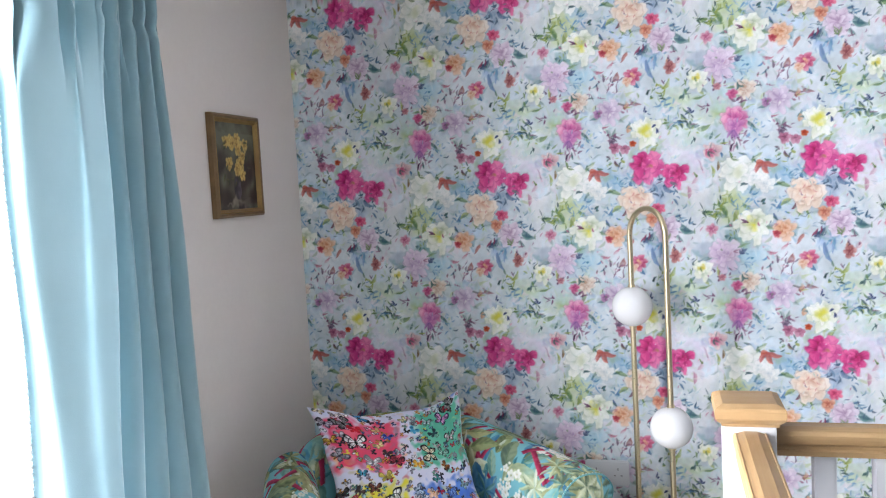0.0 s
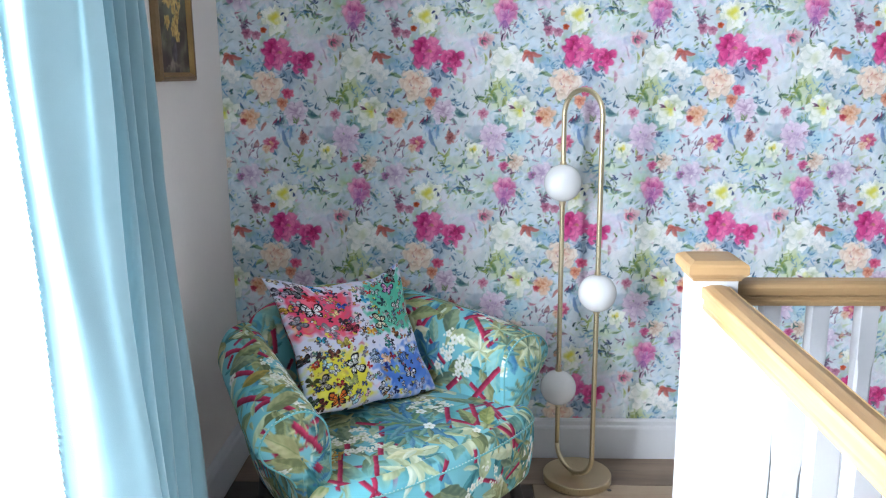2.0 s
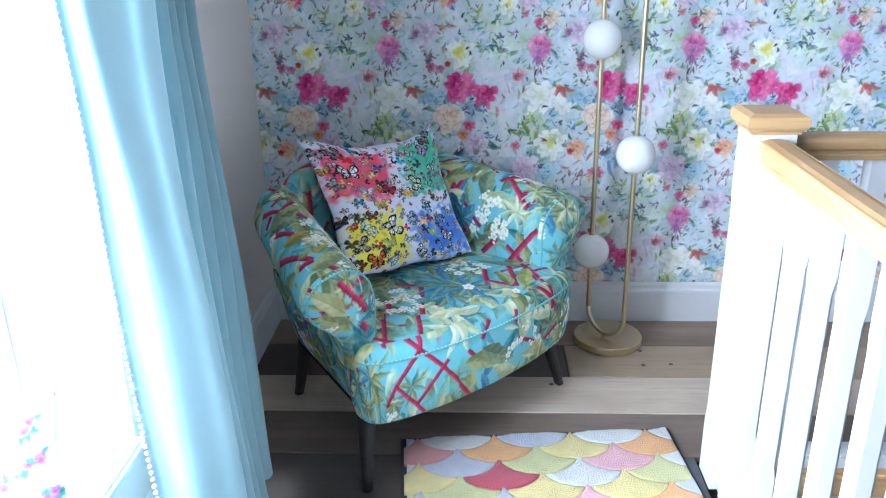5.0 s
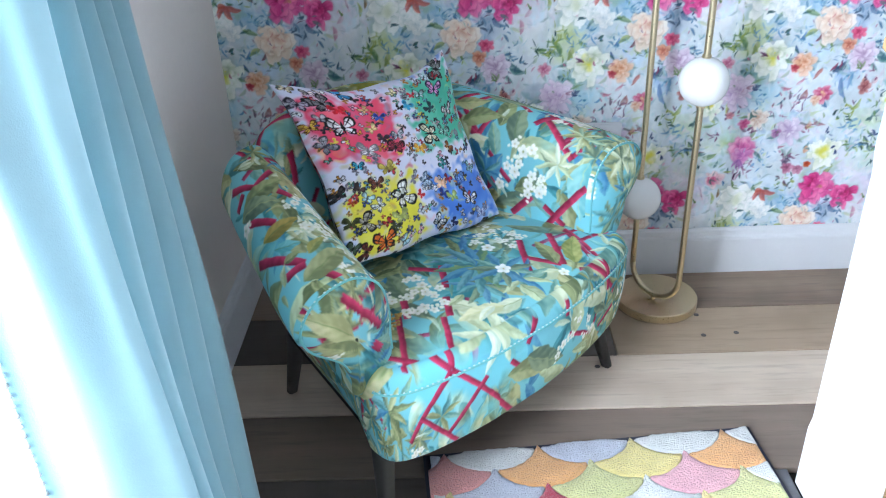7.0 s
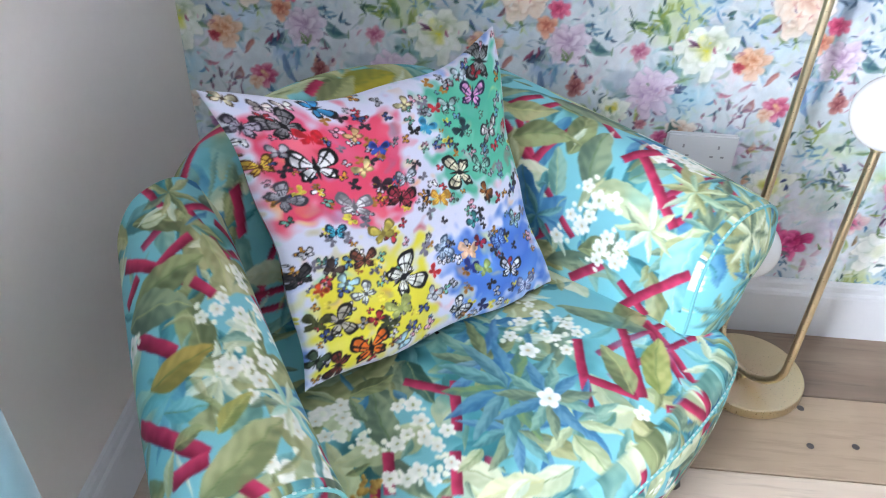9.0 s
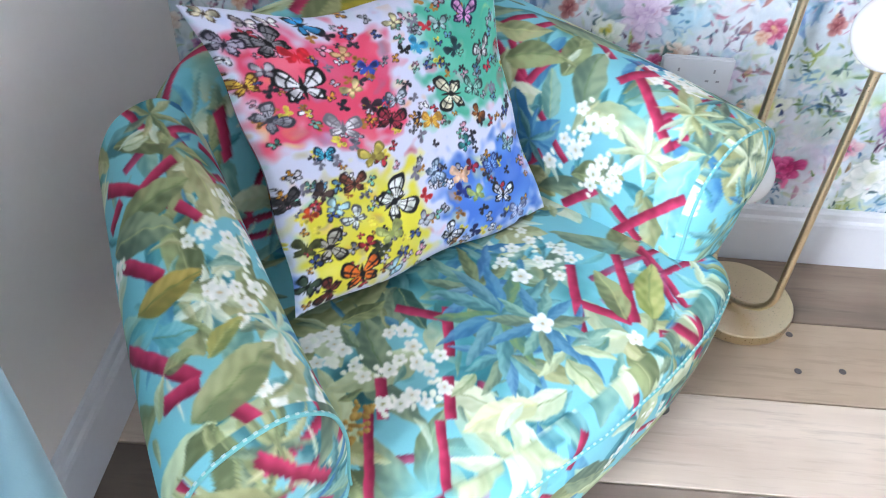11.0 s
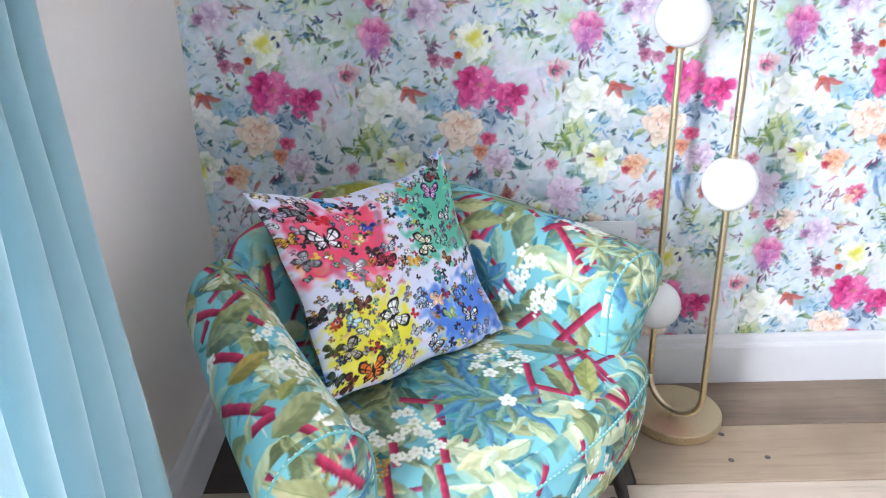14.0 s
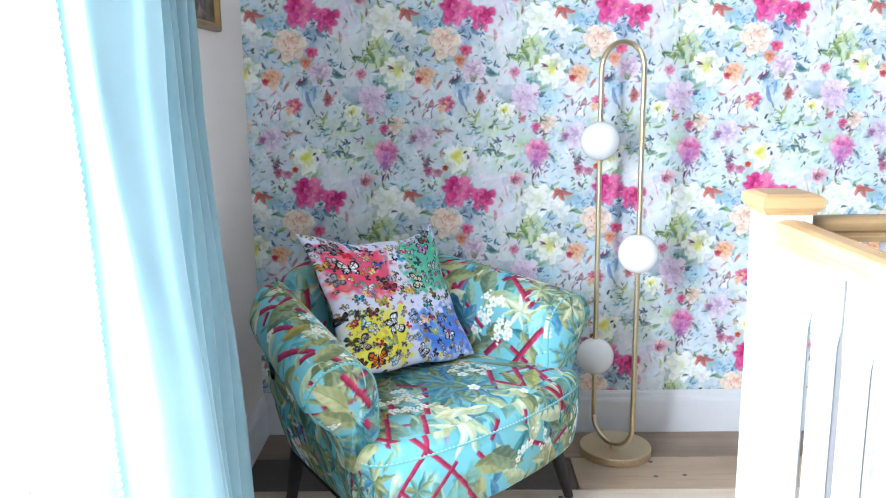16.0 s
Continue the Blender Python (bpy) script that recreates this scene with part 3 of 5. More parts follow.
def surface(name, a, b, rough=0.6, metal=0.0, big=3.0, fine=90.0, bump=0.15, depth=0.002, sheen=0.0):
    """Two tones that wander at a large and a fine scale, with relief."""
    m, nt, bsdf = material(name)
    co = nt.nodes.new("ShaderNodeTexCoord").outputs["Object"]
    f1, f2 = noise_of(nt, co, big, 4), noise_of(nt, co, fine, 3)
    c = mixed(nt, ranged(nt, f1, 0.3, 0.7), a, b)
    c = mixed(nt, ranged(nt, f2, 0.35, 0.65, 0.0, 0.35), c, b)
    nt.links.new(c, bsdf.inputs["Base Color"])
    nt.links.new(ranged(nt, f2, 0.3, 0.7, rough - 0.06, rough + 0.06), bsdf.inputs["Roughness"])
    bsdf.inputs["Metallic"].default_value = metal
    if sheen:
        bsdf.inputs["Sheen Weight"].default_value = sheen
    bumped(nt, bsdf, f2, bump, depth)
    return m


def wood(name, a, b, dark, rough=0.55, along=0, grain=1.0):
    """Boards with grain along one axis; each board takes a tone of its own."""
    m, nt, bsdf = material(name)
    co = nt.nodes.new("ShaderNodeTexCoord").outputs["Object"]
    info = nt.nodes.new("ShaderNodeObjectInfo")
    mp = node(nt, "ShaderNodeMapping")
    s = [14.0 * grain] * 3
    s[along] = 1.1
    mp.inputs["Scale"].default_value = s
    nt.links.new(co, mp.inputs["Vector"])
    off = nt.nodes.new("ShaderNodeVectorMath")
    off.operation = "MULTIPLY_ADD"
    off.inputs[1].default_value = (37.0, 53.0, 11.0)
    comb = nt.nodes.new("ShaderNodeCombineXYZ")
    for i in range(3):
        nt.links.new(info.outputs["Random"], comb.inputs[i])
    nt.links.new(comb.outputs[0], off.inputs[0])
    nt.links.new(mp.outputs[0], off.inputs[2])
    g1 = noise_of(nt, off.outputs[0], 1.0, 6, 0.6)
    g2 = noise_of(nt, off.outputs[0], 5.0, 4, 0.65)
    big = noise_of(nt, co, 2.3, 3)
    c = mixed(nt, ranged(nt, g1, 0.32, 0.68), a, b)
    c = mixed(nt, ranged(nt, g2, 0.52, 0.75, 0.0, 0.55), c, dark)
    c = mixed(nt, ranged(nt, big, 0.45, 0.70, 0.0, 0.55), c, dark)
    tone = ranged(nt, info.outputs["Random"], 0, 1, 0.86, 1.12)
    hsv = nt.nodes.new("ShaderNodeHueSaturation")
    nt.links.new(c, hsv.inputs["Color"])
    nt.links.new(tone, hsv.inputs["Value"])
    nt.links.new(hsv.outputs[0], bsdf.inputs["Base Color"])
    nt.links.new(ranged(nt, g2, 0.3, 0.7, rough + 0.08, rough - 0.08), bsdf.inputs["Roughness"])
    bumped(nt, bsdf, g2, 0.25, 0.0015)
    return m


def printed(name, rough=0.8, weave=420.0, bump=0.2, sheen=0.0, wander=0.06):
    """The painted colours with a fine thread or paper grain over them."""
    m, nt, bsdf = material(name)
    paint = nt.nodes.new("ShaderNodeVertexColor")
    paint.layer_name = "paint"
    co = nt.nodes.new("ShaderNodeTexCoord").outputs["Object"]
    f1, f2 = noise_of(nt, co, 6, 3), noise_of(nt, co, weave, 2)
    hsv = nt.nodes.new("ShaderNodeHueSaturation")
    nt.links.new(paint.outputs[0], hsv.inputs["Color"])
    nt.links.new(ranged(nt, f1, 0.3, 0.7, 1 - wander, 1 + wander), hsv.inputs["Value"])
    c = mixed(nt, ranged(nt, f2, 0.3, 0.7, 0.0, 0.12), hsv.outputs[0], (0.55, 0.55, 0.55), "MULTIPLY")
    nt.links.new(c, bsdf.inputs["Base Color"])
    bsdf.inputs["Roughness"].default_value = rough
    if sheen:
        bsdf.inputs["Sheen Weight"].default_value = sheen
    bumped(nt, bsdf, f2, bump, 0.0008)
    return m


WALL = surface("wall_paint", (0.83, 0.765, 0.715), (0.79, 0.725, 0.68), 0.85, big=1.5, fine=60, bump=0.08)
# for walls out of view: colour made up, dark so they bounce less light
FAR_WALL = surface("bounce_cutting_blue_grey", (0.22, 0.24, 0.26), (0.20, 0.22, 0.24), 0.85, big=1.5, fine=60, bump=0.08)
CEIL = surface("ceiling_paint", (0.66, 0.65, 0.63), (0.62, 0.61, 0.60), 0.9, big=1.2, fine=50, bump=0.05)
TRIM = surface("white_gloss_paint", (0.72, 0.72, 0.73), (0.68, 0.68, 0.70), 0.35, big=4, fine=70, bump=0.05)
PAPER = printed("floral_wallpaper", 0.75, 300, 0.08, 0.0, 0.03)
FABRIC = printed("printed_upholstery", 0.82, 700, 0.15, 0.0)
VELVET = printed("printed_velvet", 0.85, 800, 0.2, 0.05)
OILS = printed("oil_paint", 0.45, 200, 0.4)
CURTAIN = surface("turquoise_curtain_cloth", (0.205, 0.355, 0.400), (0.245, 0.40, 0.445), 0.75, big=5, fine=420, bump=0.3, depth=0.0008, sheen=0.3)
_nt = CURTAIN.node_tree
_thin = _nt.nodes.new("ShaderNodeBsdfTranslucent")
_thin.inputs["Color"].default_value = (0.52, 0.74, 0.80, 1)
_both = _nt.nodes.new("ShaderNodeMixShader")
_both.inputs[0].default_value = 0.035
_nt.links.new(_nt.nodes["Principled BSDF"].outputs[0], _both.inputs[1])
_nt.links.new(_thin.outputs[0], _both.inputs[2])
_nt.links.new(_both.outputs[0], _nt.nodes["Material Output"].inputs["Surface"])
HEM = surface("turquoise_hem_cloth", (0.205, 0.355, 0.400), (0.245, 0.40, 0.445), 0.75, big=5, fine=420, bump=0.3, depth=0.0008)
BOBBLE = surface("white_bobble_yarn", (0.8, 0.8, 0.78), (0.7, 0.7, 0.7), 0.9, fine=300, bump=0.4)
BRASS = surface("brushed_brass", (0.72, 0.59, 0.37), (0.78, 0.65, 0.43), 0.32, 1.0, big=6, fine=260, bump=0.06)
GLOBE = surface("opal_glass", (0.93, 0.92, 0.91), (0.91, 0.91, 0.91), 0.22, big=3, fine=30, bump=0.0)
_opal = GLOBE.node_tree.nodes["Principled BSDF"]
_opal.inputs["Subsurface Weight"].default_value = 0.85
_opal.inputs["Subsurface Scale"].default_value = 0.06
_opal.inputs["Subsurface Radius"].default_value = (1.0, 1.0, 1.0)
OAK = wood("oak_rail", (0.48, 0.29, 0.13), (0.56, 0.36, 0.18), (0.30, 0.17, 0.07), 0.42, 1, 2.2)
OAK_X = wood("oak_rail_across", (0.48, 0.29, 0.13), (0.56, 0.36, 0.18), (0.30, 0.17, 0.07), 0.42, 0, 2.2)
BOARD = {
    "pale": wood("pale_worn_pine", (0.72, 0.60, 0.48), (0.56, 0.44, 0.34), (0.34, 0.26, 0.20), 0.62),
    "warm": wood("warm_worn_pine", (0.51, 0.375, 0.26), (0.43, 0.315, 0.215), (0.24, 0.17, 0.11), 0.6),
    "brown": wood("brown_streaked_board", (0.37, 0.27, 0.195), (0.25, 0.175, 0.125), (0.10, 0.07, 0.05), 0.6),
    "grey": wood("grey_brown_board", (0.215, 0.16, 0.125), (0.16, 0.12, 0.092), (0.075, 0.055, 0.042), 0.6),
    "dark": wood("dark_stained_board", (0.099, 0.077, 0.065), (0.077, 0.062, 0.053), (0.037, 0.031, 0.026), 0.58),
    "slate": wood("slate_grey_board", (0.112, 0.112, 0.120), (0.090, 0.090, 0.098), (0.045, 0.045, 0.049), 0.55),
}
# near-black, for the gaps between boards and the chair's underside
GAP = surface("near_black_base", (0.03, 0.025, 0.02), (0.02, 0.018, 0.015), 0.9)
EBONY = surface("black_stained_leg", (0.016, 0.014, 0.013), (0.026, 0.023, 0.021), 0.55, fine=140, bump=0.1)
IRON = surface("old_nail_iron", (0.16, 0.14, 0.13), (0.08, 0.07, 0.07), 0.5, 0.6, fine=200)
THREAD = surface("pale_stitch_thread", (0.45, 0.62, 0.60), (0.40, 0.56, 0.54), 0.8, fine=400)
FRAME_WOOD = surface("worn_gilded_wood", (0.26, 0.155, 0.065), (0.17, 0.10, 0.045), 0.4, 0.15, big=14, fine=150, bump=0.3)
GILT = surface("gilt_frame", (0.42, 0.26, 0.08), (0.30, 0.17, 0.06), 0.42, 0.35, big=12, fine=160, bump=0.3)
PLASTIC = surface("white_plastic", (0.72, 0.73, 0.76), (0.70, 0.71, 0.74), 0.35, fine=60, bump=0.0)
RUG_COLOURS = {n: surface("rug_" + n, a, tuple(x * 0.8 for x in a), 0.95, big=22, fine=240, bump=1.0, depth=0.008, sheen=0.3) for n, a in {
    "pink": (0.70, 0.29, 0.27), "rose": (0.74, 0.38, 0.42), "orange": (0.76, 0.38, 0.14), "lilac": (0.52, 0.53, 0.62), "lime": (0.60, 0.58, 0.26), "yellow": (0.76, 0.62, 0.24), "white": (0.72, 0.71, 0.69), "red": (0.50, 0.035, 0.075)}.items()}
RUG_EDGE = surface("rug_binding", (0.03, 0.035, 0.06), (0.05, 0.05, 0.07), 0.9, fine=300, bump=0.6)


def glass(name):
    m, nt, bsdf = material(name)
    bsdf.inputs["Roughness"].default_value, bsdf.inputs["Transmission Weight"].default_value, bsdf.inputs["IOR"].default_value = 0.0, 1.0, 1.45
    return m


GLASS = glass("window_glass")


# ---- mesh helpers ----
def part(name, bm, mat, parent=None, label="", smooth=False):
    me = bpy.data.meshes.new(name)
    bm.normal_update()
    bm.to_mesh(me)
    bm.free()
    if smooth:
        me.shade_smooth()
    me.materials.append(mat)
    ob = new(name, me)
    ob.parent = parent
    return tagged(ob, label)


def share(name, ob, m, parent):
    """Another piece on the same mesh."""
    o = new(name, ob.data)
    o.parent = parent
    o.matrix_basis = m
    return o


def thing(name, m, label, category, group="", kind=""):
    e = new(name)
    e.empty_display_size = 0.1
    e.matrix_basis = m
    return tagged(e, label, category, group, kind)


def box(x0, x1, y0, y1, z0, z1, bevel=0.0, seg=2, bm=None):
    bm = bm or bmesh.new()
    vs = [bm.verts.new((x, y, z)) for z in (z0, z1) for x, y in ((x0, y0), (x1, y0), (x1, y1), (x0, y1))]
    fs = [bm.faces.new([vs[i] for i in f]) for f in ((3, 2, 1, 0), (4, 5, 6, 7), (0, 1, 5, 4), (1, 2, 6, 5), (2, 3, 7, 6), (3, 0, 4, 7))]
    if bevel:
        bmesh.ops.bevel(bm, geom=list({e for f in fs for e in f.edges}), offset=bevel, segments=seg, affect="EDGES")
    return bm


def loft(rings, cap=True, closed=True, bm=None):
    """Rings of points of one length, joined one to the next."""
    bm = bm or bmesh.new()
    rows = [[bm.verts.new(p) for p in r] for r in rings]
    n = len(rows[0])
    for a, b in zip(rows, rows[1:]):
        for i in range(n if closed else n - 1):
            j = (i + 1) % n
            bm.faces.new((a[i], a[j], b[j], b[i]))
    if cap:
        bm.faces.new(rows[0][::-1])
        bm.faces.new(rows[-1])
    return bm


def disc_ring(x, y, z, r, n=32):
    return [(x + r * math.cos(2 * math.pi * k / n), y + r * math.sin(2 * math.pi * k / n), z) for k in range(n)]


def turned(prof, n=32, x=0.0, y=0.0):
    return loft([disc_ring(x, y, z, max(r, 1e-4), n) for r, z in prof])


def tube(path, r, n=14):
    rings = []
    for i, p in enumerate(path):
        p = Vector(p)
        d = (Vector(path[min(i + 1, len(path) - 1)]) - Vector(path[max(i - 1, 0)])).normalized()
        a = d.cross(Vector((0.31, 0.77, 0.55))).normalized()
        b = d.cross(a)
        rings.append([p + (a * math.cos(t) + b * math.sin(t)) * r for t in (2 * math.pi * k / n for k in range(n))])
    return loft(rings)


def sheet(name, pts, cols, mat, parent=None, label="", wrap=False, smooth=True):
    """A fine grid of points with the paint on it; wrap: the rows close on themselves."""
    ny, nx = pts.shape[:2]
    me = bpy.data.meshes.new(name)
    idx = np.arange(ny * nx).reshape(ny, nx)
    if wrap:
        idx = np.concatenate([idx, idx[:, :1]], axis=1)
    quads = np.stack([idx[:-1, :-1], idx[:-1, 1:], idx[1:, 1:], idx[1:, :-1]], axis=-1).reshape(-1, 4)
    me.vertices.add(ny * nx)
    me.vertices.foreach_set("co", np.ascontiguousarray(pts, dtype=np.float32).ravel())
    me.loops.add(quads.size)
    me.loops.foreach_set("vertex_index", quads.astype(np.int32).ravel())
    me.polygons.add(len(quads))
    me.polygons.foreach_set("loop_start", np.arange(0, quads.size, 4, dtype=np.int32))
    me.update(calc_edges=True)
    a = me.color_attributes.new("paint", "FLOAT_COLOR", "POINT")
    a.data.foreach_set("color", np.concatenate([cols.reshape(-1, 3), np.ones((ny * nx, 1))], axis=1).astype(np.float32).ravel())
    if smooth:
        me.shade_smooth()
    me.validate()
    me.materials.append(mat)
    ob = new(name, me)
    ob.parent = parent
    return tagged(ob, label)


def structure(name, bm, mat, label="", smooth=False):
    return tagged(part(name, bm, mat, None, label, smooth), kind="structure")

FABRIC_PLAIN = surface("turquoise_piping", (0.12, 0.42, 0.46), (0.16, 0.46, 0.44), 0.6, fine=300)
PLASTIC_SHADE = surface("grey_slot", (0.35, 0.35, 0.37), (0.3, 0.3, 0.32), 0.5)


def deepen(c):
    """Stronger dye: lights lighter, darks darker."""
    c.rgb = np.clip((c.rgb - 0.56) * 1.12 + 0.53, 0.02, 0.98)


def canes(c, ends, width=0.019):
    for (a, b), (d, e) in zip(ends[::2], ends[1::2]):
        c.cane(a, b, d, e, width)


def leaves(c, ends, tones, width=0.42):
    for k, ((a, b), (d, e)) in enumerate(zip(ends[::2], ends[1::2])):
        n = math.hypot(d - a, e - b)
        light, dark = tones[k % len(tones)]
        c.leaf(a, b, n, max(0.02, n * width), math.atan2(e - b, d - a), light, dark, 0.97, 0.05 if k % 2 else -0.05, vein="c9c98a" if k % 2 else "5f7a4a")


def blossoms(c, places, r=0.0125):
    for k, (a, b) in enumerate(places):
        c.blossom(a, b, r * (0.85, 1.15, 1.0)[k % 3], eye=("c9b48a", "8f9a5c")[k % 2])
        for j in range(2):
            t = c.rng.uniform(0, 6.3)
            c.ellipse(a + 0.018 * math.cos(t), b + 0.018 * math.sin(t), 0.0045, 0.0045, 0, "f2f1e4", "dfe4d2")


def SEAT_MARKS(c):
    c.wash(0.30, 0.33, 0.13, 0.09, 0.6, "7cc6d0", 0.9, 0.003)
    c.wash(0.34, 0.19, 0.16, 0.11, 0.3, "7ac4ce", 1.3, 0.003)
    c.wash(0.24, 0.28, 0.11, 0.10, 0.3, "7ac4ce", 1.3, 0.003)
    c.wash(0.40, 0.24, 0.10, 0.08, 0.6, "7cc6d0", 0.9, 0.003)
    c.wash(0.74, 0.46, 0.09, 0.08, 0.6, "7cc6d0", 0.9, 0.003)
    for u, v, r in ((0.560, 0.540, 0.10), (0.549, 0.591, 0.09), (0.50, 0.48, 0.09)):
        c.wash(u, v, r, r * 0.8, 0.4, "2f7f86", 0.85)
    leaves(c, [(0.362, 0.53), (0.403, 0.637), (0.371, 0.65), (0.446, 0.643), (0.448, 0.399), (0.409, 0.49), (0.476, 0.65), (0.458, 0.56)], (OLIVE[3], OLIVE[1], PALE[0], ("5a7a6a", "2f5a50")))
    canes(c, [(0.446, 0.621), (0.495, 0.555), (0.508, 0.576), (0.449, 0.503), (0.605, 0.551), (0.561, 0.497), (0.719, 0.527), (0.619, 0.404), (0.667, 0.467), (0.709, 0.388), (0.799, 0.5), (0.711, 0.385), (0.726, 0.352), (0.847, 0.233), (0.799, 0.323), (0.8, 0.253), (0.353, 0.535), (0.315, 0.479), (0.426, 0.48), (0.384, 0.424)])
    for u, v, q in ((0.86, 0.26, 0.07), (0.93, 0.33, 0.07), (0.80, 0.20, 0.06), (0.72, 0.30, 0.06), (0.16, 0.42, 0.07), (0.05, 0.40, 0.07), (0.10, 0.55, 0.08), (0.02, 0.50, 0.07), (0.13, 0.66, 0.08), (0.95, 0.45, 0.07)):
        rosette(c, u, v, q, (OLIVE[3], TEAL[2], OLIVE[0], TEAL[3]), 9)
    rosette(c, 0.105, 0.328, 0.085, OLIVE + TEAL, 9)
    rosette(c, 0.23, 0.215, 0.07, (TEAL[2], OLIVE[0], TEAL[0]), 8)
    rosette(c, 0.416, 0.325, 0.115, PALE, 8)
    rosette(c, 0.86, 0.36, 0.07, (PALE[0], ("9fd0cc", "6fb0b0")), 7)
    leaves(c, [(0.542, 0.366), (0.445, 0.381), (0.494, 0.372), (0.382, 0.403), (0.46, 0.462), (0.405, 0.453), (0.478, 0.385), (0.414, 0.373), (0.656, 0.39), (0.591, 0.396), (0.79, 0.379), (0.80, 0.318), (0.361, 0.594), (0.37, 0.65)], (PALE[0], ("e4e2c0", "b8bd94"), PALE[1], PALE[2], TEAL[2], ("a8d4d4", "74acb0"), OLIVE[3]), 0.36)
    rosette(c, 0.568, 0.576, 0.10, (("6a9cc0", "3f6f9a"), OLIVE[1], TEAL[2], OLIVE[3], ("86a8b8", "4f7a90")), 12)
    rosette(c, 0.519, 0.456, 0.09, (TEAL[0], OLIVE[3], ("74a2bc", "44789a")), 11)
    rosette(c, 0.595, 0.415, 0.085, (TEAL[2], TEAL[1], PALE[1]), 9)
    rosette(c, 0.560, 0.515, 0.115, (TEAL[0], ("7f9a6a", "4f7a70"), TEAL[1], ("7aa4ac", "4a7c88")), 13)
    rosette(c, 0.596, 0.468, 0.095, (("6698b4", "3c7494"), TEAL[2], OLIVE[3]), 11)
    canes(c, [(0.309, 0.503), (0.195, 0.348), (0.373, 0.434), (0.282, 0.304), (0.282, 0.304), (0.121, 0.202), (0.204, 0.423), (0.282, 0.304), (0.282, 0.304), (0.439, 0.089), (0.359, 0.241), (0.234, 0.148), (0.178, 0.245), (0.262, 0.11), (0.518, 0.295), (0.48, 0.25), (0.429, 0.238), (0.46, 0.204), (0.624, 0.292), (0.619, 0.253), (0.85, 0.2), (0.779, 0.162)], 0.016)
    leaves(c, [(0.737, 0.373), (0.83, 0.45), (0.704, 0.397), (0.74, 0.496), (0.576, 0.40), (0.568, 0.31), (0.088, 0.473), (0.172, 0.363), (0.421, 0.205), (0.55, 0.15), (0.478, 0.219), (0.62, 0.15), (0.66, 0.14), (0.74, 0.12)], (("b9b878", "7f8a4c"), OLIVE[1], PALE[1], ("c9c39a", "8f9a6a"), OLIVE[0], OLIVE[3], PALE[1]), 0.4)
    blossoms(c, [(0.41, 0.588), (0.43, 0.578), (0.421, 0.549), (0.391, 0.542), (0.408, 0.521), (0.44, 0.513), (0.413, 0.5), (0.369, 0.537), (0.336, 0.551), (0.338, 0.572), (0.367, 0.485), (0.346, 0.484), (0.377, 0.463), (0.329, 0.499), (0.41, 0.467)])
    blossoms(c, [(0.716, 0.631), (0.674, 0.609), (0.71, 0.606), (0.729, 0.578), (0.732, 0.557), (0.729, 0.535), (0.688, 0.564), (0.638, 0.594), (0.687, 0.519), (0.693, 0.547)], 0.011)
    blossoms(c, [(0.666, 0.225), (0.71, 0.209), (0.644, 0.195), (0.70, 0.165), (0.611, 0.186), (0.594, 0.164), (0.74, 0.179)], 0.011)
    for u, v in ((0.304, 0.518), (0.286, 0.503), (0.284, 0.487), (0.271, 0.486), (0.296, 0.497), (0.312, 0.503)):
        for k in range(4):
            c.ellipse(u + c.rng.uniform(-0.01, 0.01), v + c.rng.uniform(-0.01, 0.01), 0.0045, 0.0045, 0, "c8a45c", "8a6a34")
    c.blossom(0.596, 0.468, 0.019, "ffffff")
    c.blossom(0.639, 0.554, 0.016, "ffffff")
    c.blossom(0.689, 0.367, 0.013)


